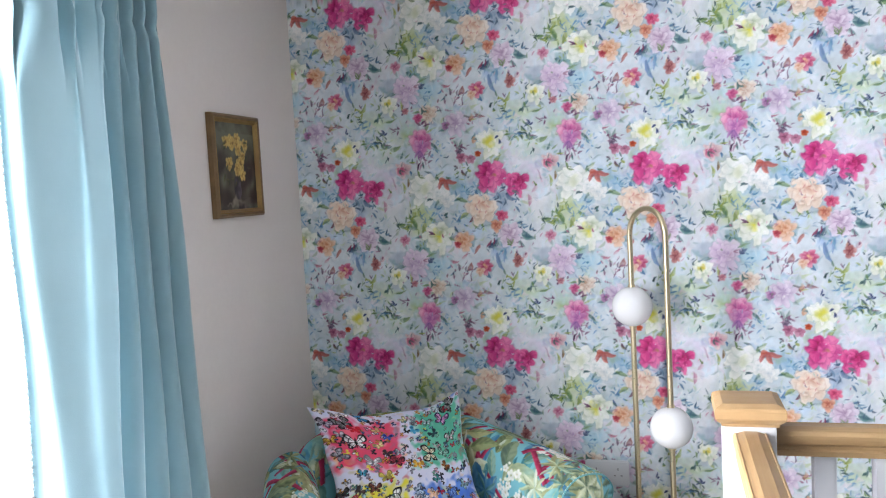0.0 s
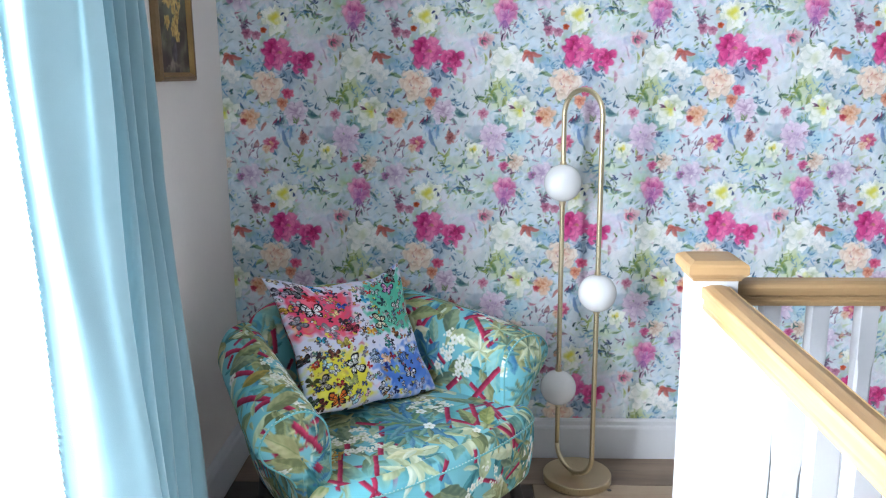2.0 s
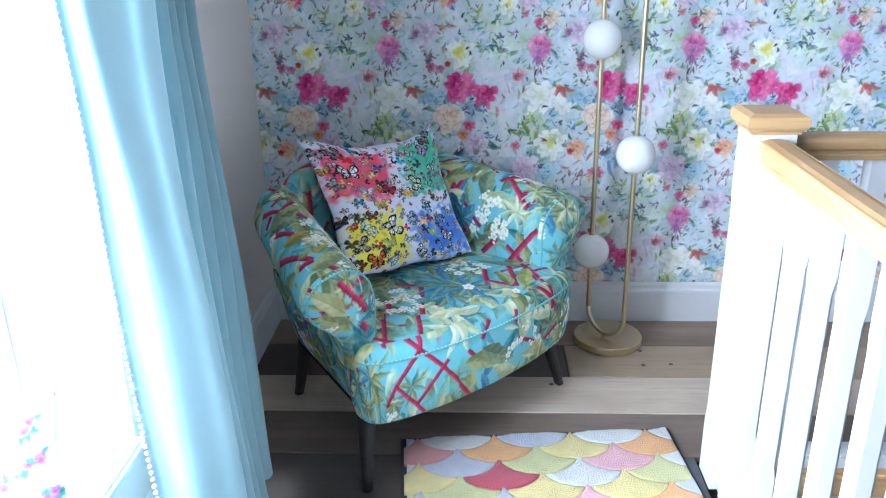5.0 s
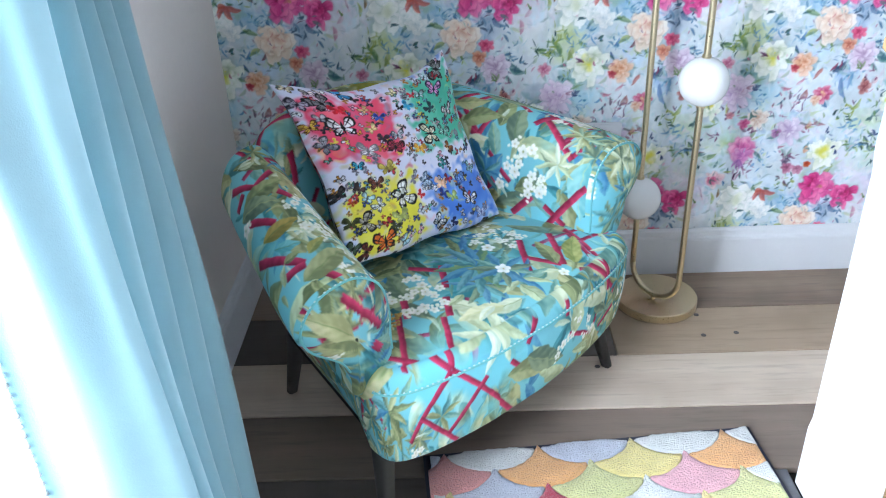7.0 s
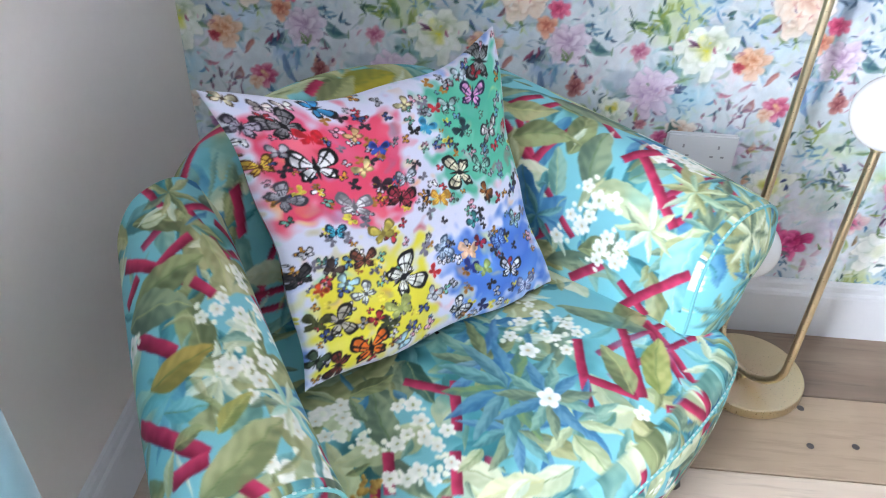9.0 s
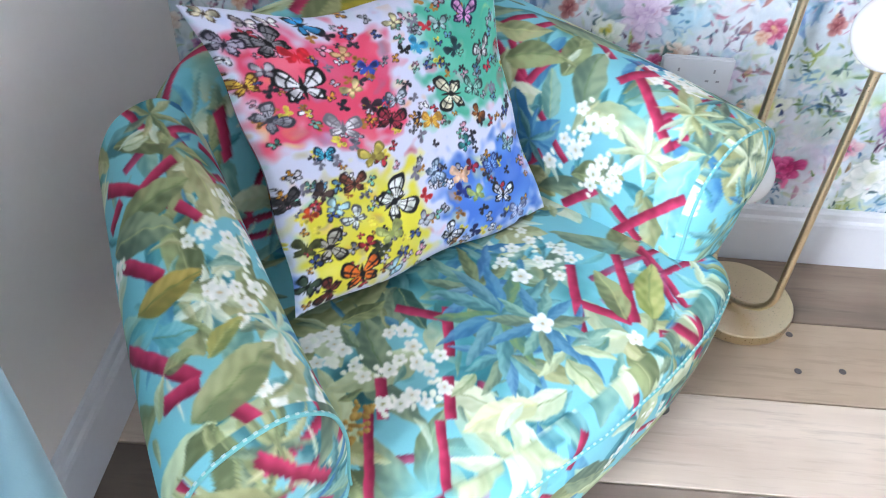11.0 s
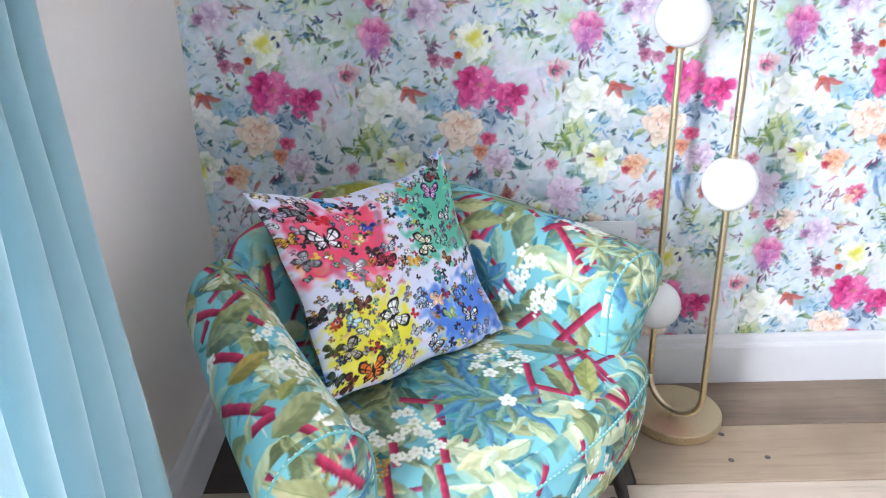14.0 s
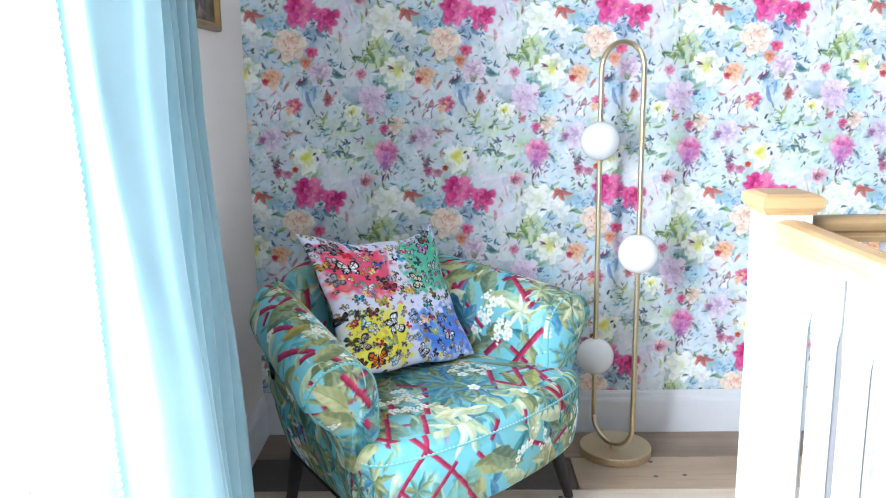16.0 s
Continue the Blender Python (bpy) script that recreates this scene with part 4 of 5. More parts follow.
def ARM_MARKS(c, side):
    if side < 0:
        c.wash(0.42, 0.33, 0.06, 0.07, 0, "7cc6d0", 0.9, 0.003)
        c.wash(0.40, 0.47, 0.05, 0.08, 0, "7cc6d0", 0.9, 0.003)
        canes(c, [(0.433, 0.551), (0.368, 0.482), (0.371, 0.492), (0.314, 0.517), (0.443, 0.495), (0.407, 0.504), (0.332, 0.447), (0.306, 0.416), (0.429, 0.432), (0.375, 0.365), (0.458, 0.343), (0.368, 0.233), (0.418, 0.239), (0.368, 0.23), (0.346, 0.192), (0.325, 0.157), (0.263, 0.555), (0.209, 0.533)], 0.02)
        leaves(c, [(0.425, 0.469), (0.303, 0.482), (0.443, 0.463), (0.339, 0.41), (0.422, 0.353), (0.325, 0.35), (0.353, 0.249), (0.299, 0.274), (0.389, 0.198), (0.27, 0.239), (0.429, 0.23), (0.404, 0.268), (0.389, 0.574), (0.339, 0.561), (0.292, 0.523), (0.281, 0.416), (0.407, 0.312), (0.35, 0.283), (0.404, 0.268), (0.361, 0.261)], (OLIVE[1], OLIVE[3], ("b9a25a", "8a8044"), ("b0a862", "7f8a54"), OLIVE[0], PALE[1], PALE[0], OLIVE[2], ("86c4c8", "58a0aa")), 0.42)
        for u, v, q, tones in ((0.63, 0.61, 0.075, OLIVE), (0.55, 0.50, 0.075, TEAL), (0.58, 0.67, 0.06, OLIVE), (0.52, 0.57, 0.06, TEAL)):
            rosette(c, u, v, q, tones, 9)
        leaves(c, [(0.60, 0.59), (0.69, 0.66), (0.58, 0.55), (0.67, 0.60), (0.58, 0.50), (0.52, 0.44), (0.55, 0.55), (0.49, 0.50)], (OLIVE[2], OLIVE[0], TEAL[3], TEAL[2]), 0.42)
        canes(c, [(0.605, 0.67), (0.53, 0.575), (0.555, 0.55), (0.535, 0.525)], 0.021)
        blossoms(c, [(0.64, 0.53), (0.66, 0.55), (0.625, 0.515), (0.65, 0.51), (0.665, 0.525), (0.635, 0.55)], 0.012)
        rosette(c, 0.252, 0.258, 0.055, (("c4dccc", "98c4b4"), PALE[0]), 8)
        rosette(c, 0.328, 0.599, 0.06, OLIVE, 7)
        rosette(c, 0.30, 0.10, 0.06, TEAL, 8)
        blossoms(c, [(0.296, 0.41), (0.274, 0.387), (0.267, 0.359), (0.292, 0.315), (0.314, 0.312), (0.252, 0.466), (0.31, 0.394), (0.263, 0.315), (0.22, 0.372), (0.332, 0.391), (0.234, 0.41), (0.249, 0.447), (0.325, 0.321), (0.443, 0.435), (0.285, 0.29)], 0.0125)
        blossoms(c, [(0.36, 0.13), (0.39, 0.12), (0.37, 0.105)], 0.012)
    else:
        c.wash(0.10, 0.27, 0.04, 0.06, 0, "7cc6d0", 0.8, 0.003)
        c.wash(0.26, 0.28, 0.03, 0.04, 0, "7cc6d0", 0.8, 0.003)
        for u, v in ((0.30, 0.20), (0.34, 0.16), (0.26, 0.17), (0.38, 0.22), (0.20, 0.20)):
            rosette(c, u, v, 0.06, (OLIVE[3], TEAL[2], PALE[1], TEAL[0]), 9)
        leaves(c, [(0.238, 0.514), (0.281, 0.425), (0.274, 0.548), (0.314, 0.473), (0.224, 0.362), (0.328, 0.391), (0.187, 0.41), (0.256, 0.438), (0.209, 0.482), (0.097, 0.454), (0.101, 0.466), (0.195, 0.394), (0.263, 0.315), (0.328, 0.271), (0.231, 0.198), (0.173, 0.214), (0.296, 0.249), (0.31, 0.201), (0.245, 0.176), (0.097, 0.176)], (OLIVE[1], OLIVE[0], OLIVE[3], TEAL[2], TEAL[1], TEAL[1], TEAL[2], OLIVE[0], OLIVE[2], ("9accca", "6cacb0")), 0.46)
        canes(c, [(0.321, 0.331), (0.234, 0.217), (0.288, 0.343), (0.35, 0.315), (0.105, 0.277), (0.069, 0.217), (0.054, 0.268), (0.187, 0.167), (0.065, 0.362), (0.119, 0.309), (0.094, 0.454), (0.133, 0.413), (0.263, 0.245), (0.278, 0.239)], 0.019)
        for u, v, q, tones in ((0.63, 0.60, 0.07, (PALE[1], TEAL[2])), (0.55, 0.52, 0.07, (TEAL[0], OLIVE[3])), (0.58, 0.66, 0.06, (OLIVE[3], PALE[0]))):
            rosette(c, u, v, q, tones, 9)
        rosette(c, 0.213, 0.249, 0.06, PALE, 8)
        rosette(c, 0.303, 0.227, 0.055, (OLIVE[0], ("b0c4a8", "86a48e"), PALE[1]), 9)
        rosette(c, 0.144, 0.438, 0.06, (TEAL[1], TEAL[0]), 8)
        blossoms(c, [(0.227, 0.365), (0.216, 0.34), (0.227, 0.318), (0.187, 0.346), (0.166, 0.356), (0.169, 0.309), (0.169, 0.283), (0.144, 0.318), (0.126, 0.397), (0.148, 0.277), (0.133, 0.29), (0.123, 0.321), (0.173, 0.378)], 0.013)


def BACK_MARKS(c):
    c.wash(0.24, 0.44, 0.08, 0.07, 0, "78bec8", 0.95, 0.003)
    leaves(c, [(0.455, 0.401), (0.57, 0.421), (0.411, 0.397), (0.498, 0.43), (0.16, 0.47), (0.225, 0.489)], (("b8a83f", "8a8a3a"), OLIVE[0], OLIVE[1]), 0.5)
    canes(c, [(0.184, 0.441), (0.246, 0.485), (0.24, 0.475), (0.30, 0.429), (0.408, 0.421), (0.442, 0.44), (0.246, 0.365), (0.237, 0.285)], 0.02)


# ---- the room ----
XL, YB, XR, YF, ZC = -1.045, 2.80, 2.2, -1.8, 2.42      # side wall, papered wall, far side, wall behind, ceiling
WY0, WY1, WZ0, WZ1 = -0.80, 1.50, 0.30, 2.06            # the side window
SX, SY = 0.43, 1.80                                     # the stairwell's edges

structure("wall_back", box(XL - 0.35, XR + 0.2, YB, YB + 0.2, -2.7, ZC), WALL, "plastered wall behind the floral paper")
bm = box(XL - 0.33, XL, WY1, YB, 0, ZC)
box(XL - 0.33, XL, YF, WY0, 0, ZC, bm=bm)
box(XL - 0.33, XL, WY0, WY1, 0, WZ0, bm=bm)
box(XL - 0.33, XL, WY0, WY1, WZ1, ZC, bm=bm)
structure("wall_side", bm, WALL, "pale grey painted wall with a large window")
structure("wall_far_side", box(XR, XR + 0.2, YF, YB, -2.7, ZC), FAR_WALL, "unseen wall across the stairwell, dark blue-grey to cut bounce light")
bm = box(XL - 0.33, XR + 0.2, YF - 0.2, YF, -2.7, ZC)
structure("wall_behind", bm, FAR_WALL, "unseen wall at the landing's end, dark blue-grey to cut bounce light")
structure("ceiling", box(XL - 0.33, XR + 0.2, YF - 0.2, YB + 0.2, ZC, ZC + 0.15), CEIL, "white painted ceiling")
structure("stair_floor", box(SX, XR, YF, SY + 0.05, -2.7, -2.6), BOARD["grey"], "wooden floor at the foot of the stairwell")

# papered wall: fine where it is seen, coarse past that
paper = paint_wallpaper()
xs = np.concatenate([np.arange(XL, 1.40, 0.0026), np.arange(1.40, XR + 0.02, 0.02)])
zs = np.concatenate([np.arange(0.14, 2.14, 0.0026), np.arange(2.14, ZC + 0.01, 0.02)])
gx, gz = np.meshgrid(np.minimum(xs, XR), np.minimum(zs, ZC))
ripple = 0.0016 * np.sin(gx * 9 + 1.3) + 0.0012 * np.sin(gx * 23 + gz * 2.0)
wallpaper = sheet("wallpaper", np.stack([gx, YB - 0.005 + ripple, gz], -1), paper.at(gx + 0.327, gz - 0.90), PAPER)
tagged(wallpaper, "pale blue wallpaper with pink, peach and yellow painted flowers", "wallpaper", kind="structure")


def skirting(name, m, length, label):
    prof = [(0, 0), (0.018, 0), (0.018, 0.118), (0.016, 0.126), (0.011, 0.132), (0.010, 0.146), (0.006, 0.154), (0, 0.156)]
    bm = loft([[(x, p, z) for p, z in prof] for x in (0, length)])
    ob = structure(name, bm, TRIM, label)
    ob.matrix_world = m
    return ob


skirting("baseboard_back", pose(XR, YB - 0.0072, 0, 0, 0, 180), XR - XL, "white moulded skirting board below the wallpaper")
skirting("baseboard_side", pose(XL + 0.0005, YB - 0.026, 0, 0, 0, -90), YB - 0.026 - YF, "white moulded skirting board along the side wall")

# ---- side window ----
win = thing("window_1", pose(0, 0, 0), "large white-framed window with a deep low sill", "window", kind="structure")
fx0, fx1 = XL - 0.30, XL - 0.24
bm = box(fx0, fx1, WY0, WY1, WZ0, WZ0 + 0.07, 0.004)
box(fx0, fx1, WY0, WY1, WZ1 - 0.07, WZ1, 0.004, bm=bm)
for y in (WY0, (2 * WY0 + WY1) / 3, (WY0 + 2 * WY1) / 3, WY1 - 0.07):
    box(fx0 - 0.002, fx1 + 0.002, y, y + 0.07, WZ0 + 0.07, WZ1 - 0.07, 0.004, bm=bm)
part("window_frame", bm, TRIM, win)
ys = [WY0 + 0.07, (2 * WY0 + WY1) / 3, (2 * WY0 + WY1) / 3 + 0.07, (WY0 + 2 * WY1) / 3, (WY0 + 2 * WY1) / 3 + 0.07, WY1 - 0.07]
for a, b in zip(ys[::2], ys[1::2]):
    pane = part("pane", box(fx0 + 0.025, fx0 + 0.031, a - 0.005, b + 0.005, WZ0 + 0.065, WZ1 - 0.065), GLASS, win)
    pane.visible_shadow = False
part("window_sill", box(XL - 0.24, XL + 0.03, WY0 - 0.03, WY1 - 0.002, WZ0 + 0.001, WZ0 + 0.03, 0.008), TRIM, win)

# ---- balustrade ----
balustrade = thing("balustrade", pose(0, 0, 0), "white painted stair balustrade with oak handrails and a capped newel", "balustrade")


def stopped_post(half, z0, z1, lo, hi, ch):
    """A square post, its edges chamfered between lo and hi."""
    rings = []
    for z, c in ((z0, 0.0008), (lo, 0.0008), (lo + 0.035, ch), (hi - 0.035, ch), (hi, 0.0008), (z1, 0.0008)):
        rings.append([(s * half if a else s * (half - c), t * half if not a else t * (half - c), z) for s, t, a in ((1, 1, 1), (1, 1, 0), (-1, 1, 0), (-1, 1, 1), (-1, -1, 1), (-1, -1, 0), (1, -1, 0), (1, -1, 1))])
    return loft(rings)


NX, NY, NW = 0.400, 1.812, 0.050
newel = part("newel_post", stopped_post(NW, 0.0, 0.972, 0.16, 0.80, 0.010), TRIM, balustrade)
newel.matrix_basis = pose(NX, NY, 0)
rings = [[(s * w, t * w, z) for s, t in ((1, 1), (-1, 1), (-1, -1), (1, -1))] for w, z in ((0.055, 0.957), (0.056, 0.963), (0.064, 0.970), (0.068, 0.976), (0.068, 0.992), (0.066, 0.997), (0.052, 1.004), (0.0, 1.006))]
cap = part("newel_cap", loft(rings, cap=False), OAK_X, newel, "square oak newel cap with moulded edges")
RAIL = [(-0.029, 0.890), (0.029, 0.890), (0.030, 0.901), (0.0265, 0.904), (0.0265, 0.911), (0.033, 0.917), (0.0345, 0.934), (0.0325, 0.941), (0.0285, 0.944), (0.027, 0.9425), (0.012, 0.947), (-0.012, 0.947), (-0.027, 0.9425), (-0.0285, 0.944), (-0.0325, 0.941), (-0.0345, 0.934), (-0.033, 0.917), (-0.0265, 0.911), (-0.0265, 0.904), (-0.030, 0.901)]
part("handrail", loft([[(NX + a, y, z) for a, z in RAIL] for y in (YF, -1.0, -0.2, 0.6, 1.2, NY - NW + 0.002)]), OAK, balustrade, "oak handrail with a moulded profile")
part("handrail", loft([[(x, NY + 0.004 - a, z) for a, z in RAIL] for x in (NX + NW - 0.002, 0.8, 1.4, XR)]), OAK_X, balustrade, "oak handrail with a moulded profile")
part("base_rail", box(NX - 0.034, NX + 0.034, YF, NY - NW, 0.028, 0.062, 0.004), TRIM, balustrade)
part("base_rail", box(NX + NW, XR, NY - 0.030, NY + 0.038, 0.054, 0.096, 0.004), TRIM, balustrade)
post = None
for k in range(25):
    y = 1.688 - 0.133 * k
    m = pose(NX, y, 0)
    if post is None:
        post = part("baluster", stopped_post(0.0205, 0.062, 0.892, 0.20, 0.76, 0.0065), TRIM, balustrade)
        post.matrix_basis = m
    else:
        share("baluster", post, m, balustrade)
for k in range(14):
    share("baluster", post, pose(0.545 + 0.114 * k, NY + 0.004, 0), balustrade)
structure("stair_nosing", box(NX + NW + 0.001, XR, SY - 0.045, SY + 0.052, -0.020, 0.054, 0.01), OAK_X, "oak nosing along the stairwell")
structure("stair_nosing_side", box(NX - 0.030, NX + 0.052, YF, SY - 0.045, -0.02, 0.028, 0.008), TRIM, "white painted nosing along the stairwell")
structure("stair_apron", box(SX, XR, SY + 0.003, SY + 0.05, -2.6, -0.021), TRIM, "white painted apron of the stairwell")
structure("stair_apron_side", box(SX - 0.045, SX - 0.003, YF, SY, -2.6, -0.021), TRIM, "white painted apron of the stairwell")

# ---- curtain ----
curtain = thing("curtain", pose(0, 0, 0), "long turquoise pleated curtain with white bobble trim, drawn aside", "curtain")
FS = np.array([0.0, 0.04, 0.47, 0.61, 0.74, 0.88, 1.0])
FP = np.array([0.25, 0.5, 1.5, 2.5, 3.5, 4.5, 5.3])
FA = np.array([0.016, 0.02, 0.050, 0.034, 0.030, 0.028, 0.022])


def curtain_points(s, z):
    hs = [0.0, 0.35, 0.8, 1.2, 2.05]
    a = np.stack([np.interp(z, hs, [-0.86, -0.885, -0.925, -0.965, -0.975]), np.interp(z, hs, [1.175, 1.215, 1.275, 1.335, 1.345])])
    b = np.stack([np.interp(z, hs, [-0.79, -0.825, -0.875, -0.915, -0.925]), np.interp(z, hs, [1.70, 1.73, 1.785, 1.82, 1.825])])
    lean = 0.012 * np.sin(3.1 * z + 5 * s) + 0.006 * np.sin(7 * z + 11 * s)
    ph, am = np.interp(s, FS, FP), np.interp(s, FS, FA)
    k, q = np.clip(s / 0.40, 0, 1), np.clip((s - 0.40) / 0.60, 0, 1)
    high = np.clip((z - 0.7) / 1.0, 0, 1)
    c = a + np.stack([0.140 - 0.055 * high, 0.105 + 0.075 * high])
    roll = (0.5 + 0.5 * np.cos(np.pi * np.clip((s - 0.40) / 0.13, 0, 1))) * (s >= 0.40)
    d = c + np.array([-0.045, 0.012])[:, None, None]
    panel = a + (c - a) * k + np.stack([0.016 * np.sin(np.pi * k), -0.012 * np.sin(np.pi * k) + (0.004 + 0.017 * high) * np.sin(11 * k + 0.9 * z)])
    folds = d + (b - d) * q + np.stack([0.045 * roll, -0.012 * roll])
    xy = np.where(s < 0.40, panel, folds)
    wave = (np.abs(np.sin(np.pi * (ph - 0.5) + 0.25 * np.sin(2.3 * z))) ** 0.75 * 2 - 1) * am * np.clip((s - 0.40) / 0.09, 0, 1)
    tape = np.clip((z - 1.70) / 0.17, 0, 1) ** 1.5
    wave *= 1 - 0.72 * tape
    wave += 0.075 * tape * (1 - 0.45 * np.exp(-((z - 1.885) / 0.018) ** 2)) * (np.abs(np.sin(np.pi * (8 * s + 0.25 * np.sin(7 * s) + 0.06 * np.sin(9 * z)))) ** 0.55 - 0.6)
    return np.stack([xy[0] + wave * 0.93 + lean * 0.6, xy[1] - wave * 0.36 + 0.4 * lean, z + 0 * s], -1)


s, z = np.meshgrid(np.linspace(0, 1, 420), np.linspace(0.105, 2.03, 150))
cloth = sheet("cloth", curtain_points(s, z), np.full((*s.shape, 3), 0.4), CURTAIN, curtain)
hs_, hz_ = np.meshgrid(np.linspace(0, 0.13, 36), np.linspace(0.105, 2.03, 150))
turn_in = curtain_points(hs_, hz_)
turn_in[..., 0] -= 0.004
sheet("hem", turn_in, np.full((*hs_.shape, 3), 0.4), HEM, curtain)
lo_s, lo_z = np.meshgrid(np.linspace(0, 1, 420), np.linspace(0.107, 0.18, 8))
turn_up = curtain_points(lo_s, lo_z)
turn_up[..., 0] -= 0.004
sheet("hem", turn_up, np.full((*lo_s.shape, 3), 0.4), HEM, curtain)
# unseen flap from the outer edge to the wall, added to block window light
rk, rz = np.meshgrid(np.linspace(0, 1, 24), np.linspace(0.105, 2.03, 60))
rim_ = curtain_points(np.ones_like(rk), rz)
home = np.stack([np.full(rk.shape, XL + 0.022), rim_[..., 1] + 0.035, rz], -1)
turn_back = rim_ + (home - rim_) * rk[..., None]
turn_back[..., 1] += 0.014 * np.sin(np.pi * rk) * np.sin(5 * rk + 1.7 * rz)
sheet("light_block_flap", turn_back, np.full((*rk.shape, 3), 0.4), CURTAIN, curtain)
zb = np.arange(0.11, 1.98, 0.0138)
edge = curtain_points(np.zeros((1, len(zb))), zb[None, :])[0]
bob = None
for p in edge:
    m = Matrix.Translation((p[0] - 0.003, p[1] - 0.005, p[2]))
    if bob is None:
        bm = bmesh.new()
        bmesh.ops.create_icosphere(bm, subdivisions=1, radius=0.0052)
        bob = part("bobble", bm, BOBBLE, curtain, smooth=True)
        bob.matrix_basis = m
    else:
        share("bobble", bob, m, curtain)
pole = thing("curtain_pole", pose(XL + 0.06, 0, 2.05), "brass curtain pole on the side wall", "curtain pole")
part("pole", tube([(0, y, 0) for y in (-1.1, 0, 1.0, 1.95)], 0.014), BRASS, pole)
part("finial", turned([(0.0, -0.03), (0.018, -0.025), (0.025, 0), (0.018, 0.025), (0.0, 0.03)]), BRASS, pole, smooth=True).matrix_basis = pose(0, 1.97, 0, 90)
part("bracket", box(-0.11, 0.012, 1.84, 1.86, -0.012, 0.012, 0.003), BRASS, pole)

# ---- armchair ----
CHAIR = pose(-0.275, 2.02, 0, 0, 0, 44.8)
chair = thing("armchair", CHAIR, "turquoise armchair printed with red trellis, leaves and white blossom", "armchair")


def resample(p, step, closed=True):
    q = np.vstack([p, p[:1]]) if closed else p
    d = np.concatenate([[0], np.cumsum(np.linalg.norm(np.diff(q, axis=0), axis=1))])
    n = int(d[-1] / step)
    t = np.linspace(0, d[-1], n, endpoint=not closed)
    return np.stack([np.interp(t, d, q[:, i]) for i in range(q.shape[1])], 1), t


def smooth_loop(p, n=14):
    p = np.asarray(p, float)
    a, b, c, d = np.roll(p, 1, 0), p, np.roll(p, -1, 0), np.roll(p, -2, 0)
    t = np.linspace(0, 1, n, endpoint=False)[None, :, None]
    a, b, c, d = (v[:, None, :] for v in (a, b, c, d))
    return (0.5 * (2 * b + (c - a) * t + (2 * a - 5 * b + 4 * c - d) * t ** 2 + (3 * b - a - 3 * c + d) * t ** 3)).reshape(-1, p.shape[1])


def shrink(ring, inset):
    """A closed plan outline drawn in by inset."""
    t = np.roll(ring, -1, 0) - np.roll(ring, 1, 0)
    n = np.stack([t[:, 1], -t[:, 0]], 1) / np.maximum(np.linalg.norm(t, axis=1), 1e-9)[:, None]
    return ring - n * inset, n


th = np.linspace(0, 2 * np.pi, 2000, endpoint=False)
e = 2 / 11
px = np.sign(np.cos(th)) * np.abs(np.cos(th)) ** e
py = np.sign(np.sin(th)) * np.abs(np.sin(th)) ** e * 0.31
ax = 0.412 - 0.13 * np.clip((py + 0.3) / 0.6, 0, 1)
plan = np.stack([px * ax, 0.272 + py - 0.06 * (1 - px ** 2) * np.clip(-py / 0.3, 0, 1)], 1)
plan, run = resample(plan, 0.0021)
ZT, ZB = 0.425, 0.200
rings, uvs = [], []
for zz in np.concatenate([ZB + 0.015 * np.linspace(0, 1, 6) ** 1.5, np.arange(ZB + 0.018, ZT - 0.03, 0.0022), ZT - 0.03 + 0.03 * np.sin(np.linspace(0, 1.5, 14))]):
    lo, hi = np.clip((ZB + 0.015 - zz) / 0.015, 0, 1), np.clip((zz - ZT + 0.03) / 0.03, 0, 1)
    puff = 0.010 * np.sin(np.pi * np.clip((zz - ZB) / (ZT - ZB), 0, 1))
    r, n = shrink(plan, 0.015 * (1 - np.sqrt(1 - lo ** 2)) + 0.03 * (1 - np.sqrt(1 - hi ** 2)) - puff + 0.035 * np.clip((0.36 - zz) / 0.16, 0, 1) * np.clip((plan[:, 1:2] - 0.02) / 0.1, 0.25, 1))
    rings.append(np.column_stack([r, np.full(len(r), zz)]))
    uvs.append(plan + n * (ZT - zz))
inner, _ = shrink(plan, 0.03)
mid = np.array([0.0, 0.27])
for k in np.linspace(0.985, 0.01, 150):
    r = mid + (inner - mid) * k
    zz = ZT + 0.018 * (1 - k ** 2) - 0.004 * np.clip((k - 0.9) / 0.1, 0, 1)
    rings.append(np.column_stack([r, np.full(len(r), zz)]))
    uvs.append(r)
seat_cloth = paint_fabric(1.1, 1.1, 31)
SEAT_MARKS(seat_cloth)
deepen(seat_cloth)
rings, uvs = np.array(rings), np.array(uvs)
sheet("seat", rings, seat_cloth.at(uvs[..., 0] + 0.55, uvs[..., 1] + 0.4), FABRIC, chair, wrap=True)
# near-black sheet that closes the seat from below
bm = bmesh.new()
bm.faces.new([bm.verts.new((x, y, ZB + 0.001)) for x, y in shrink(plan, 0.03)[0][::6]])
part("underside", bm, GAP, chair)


def seam_of(points, parent, thread=True):
    """A piped seam with a row of pale stitches."""
    part("seam", tube(points, 0.0026, 8), FABRIC_PLAIN, parent, smooth=True)
    bm = bmesh.new()
    for a, b in zip(points[::2], points[1::2]):
        a, b = Vector(a), Vector(b)
        d = (b - a).normalized()
        box(-0.0022, 0.0022, -0.0012, 0.0012, -0.0012, 0.0012, bm=bm)
        bmesh.ops.transform(bm, matrix=Matrix.Translation((a + b) / 2 + Vector((0, 0, 0.0028))) @ d.to_track_quat("X", "Z").to_matrix().to_4x4(), verts=bm.verts[-8:])
    part("stitching", bm, THREAD, parent)


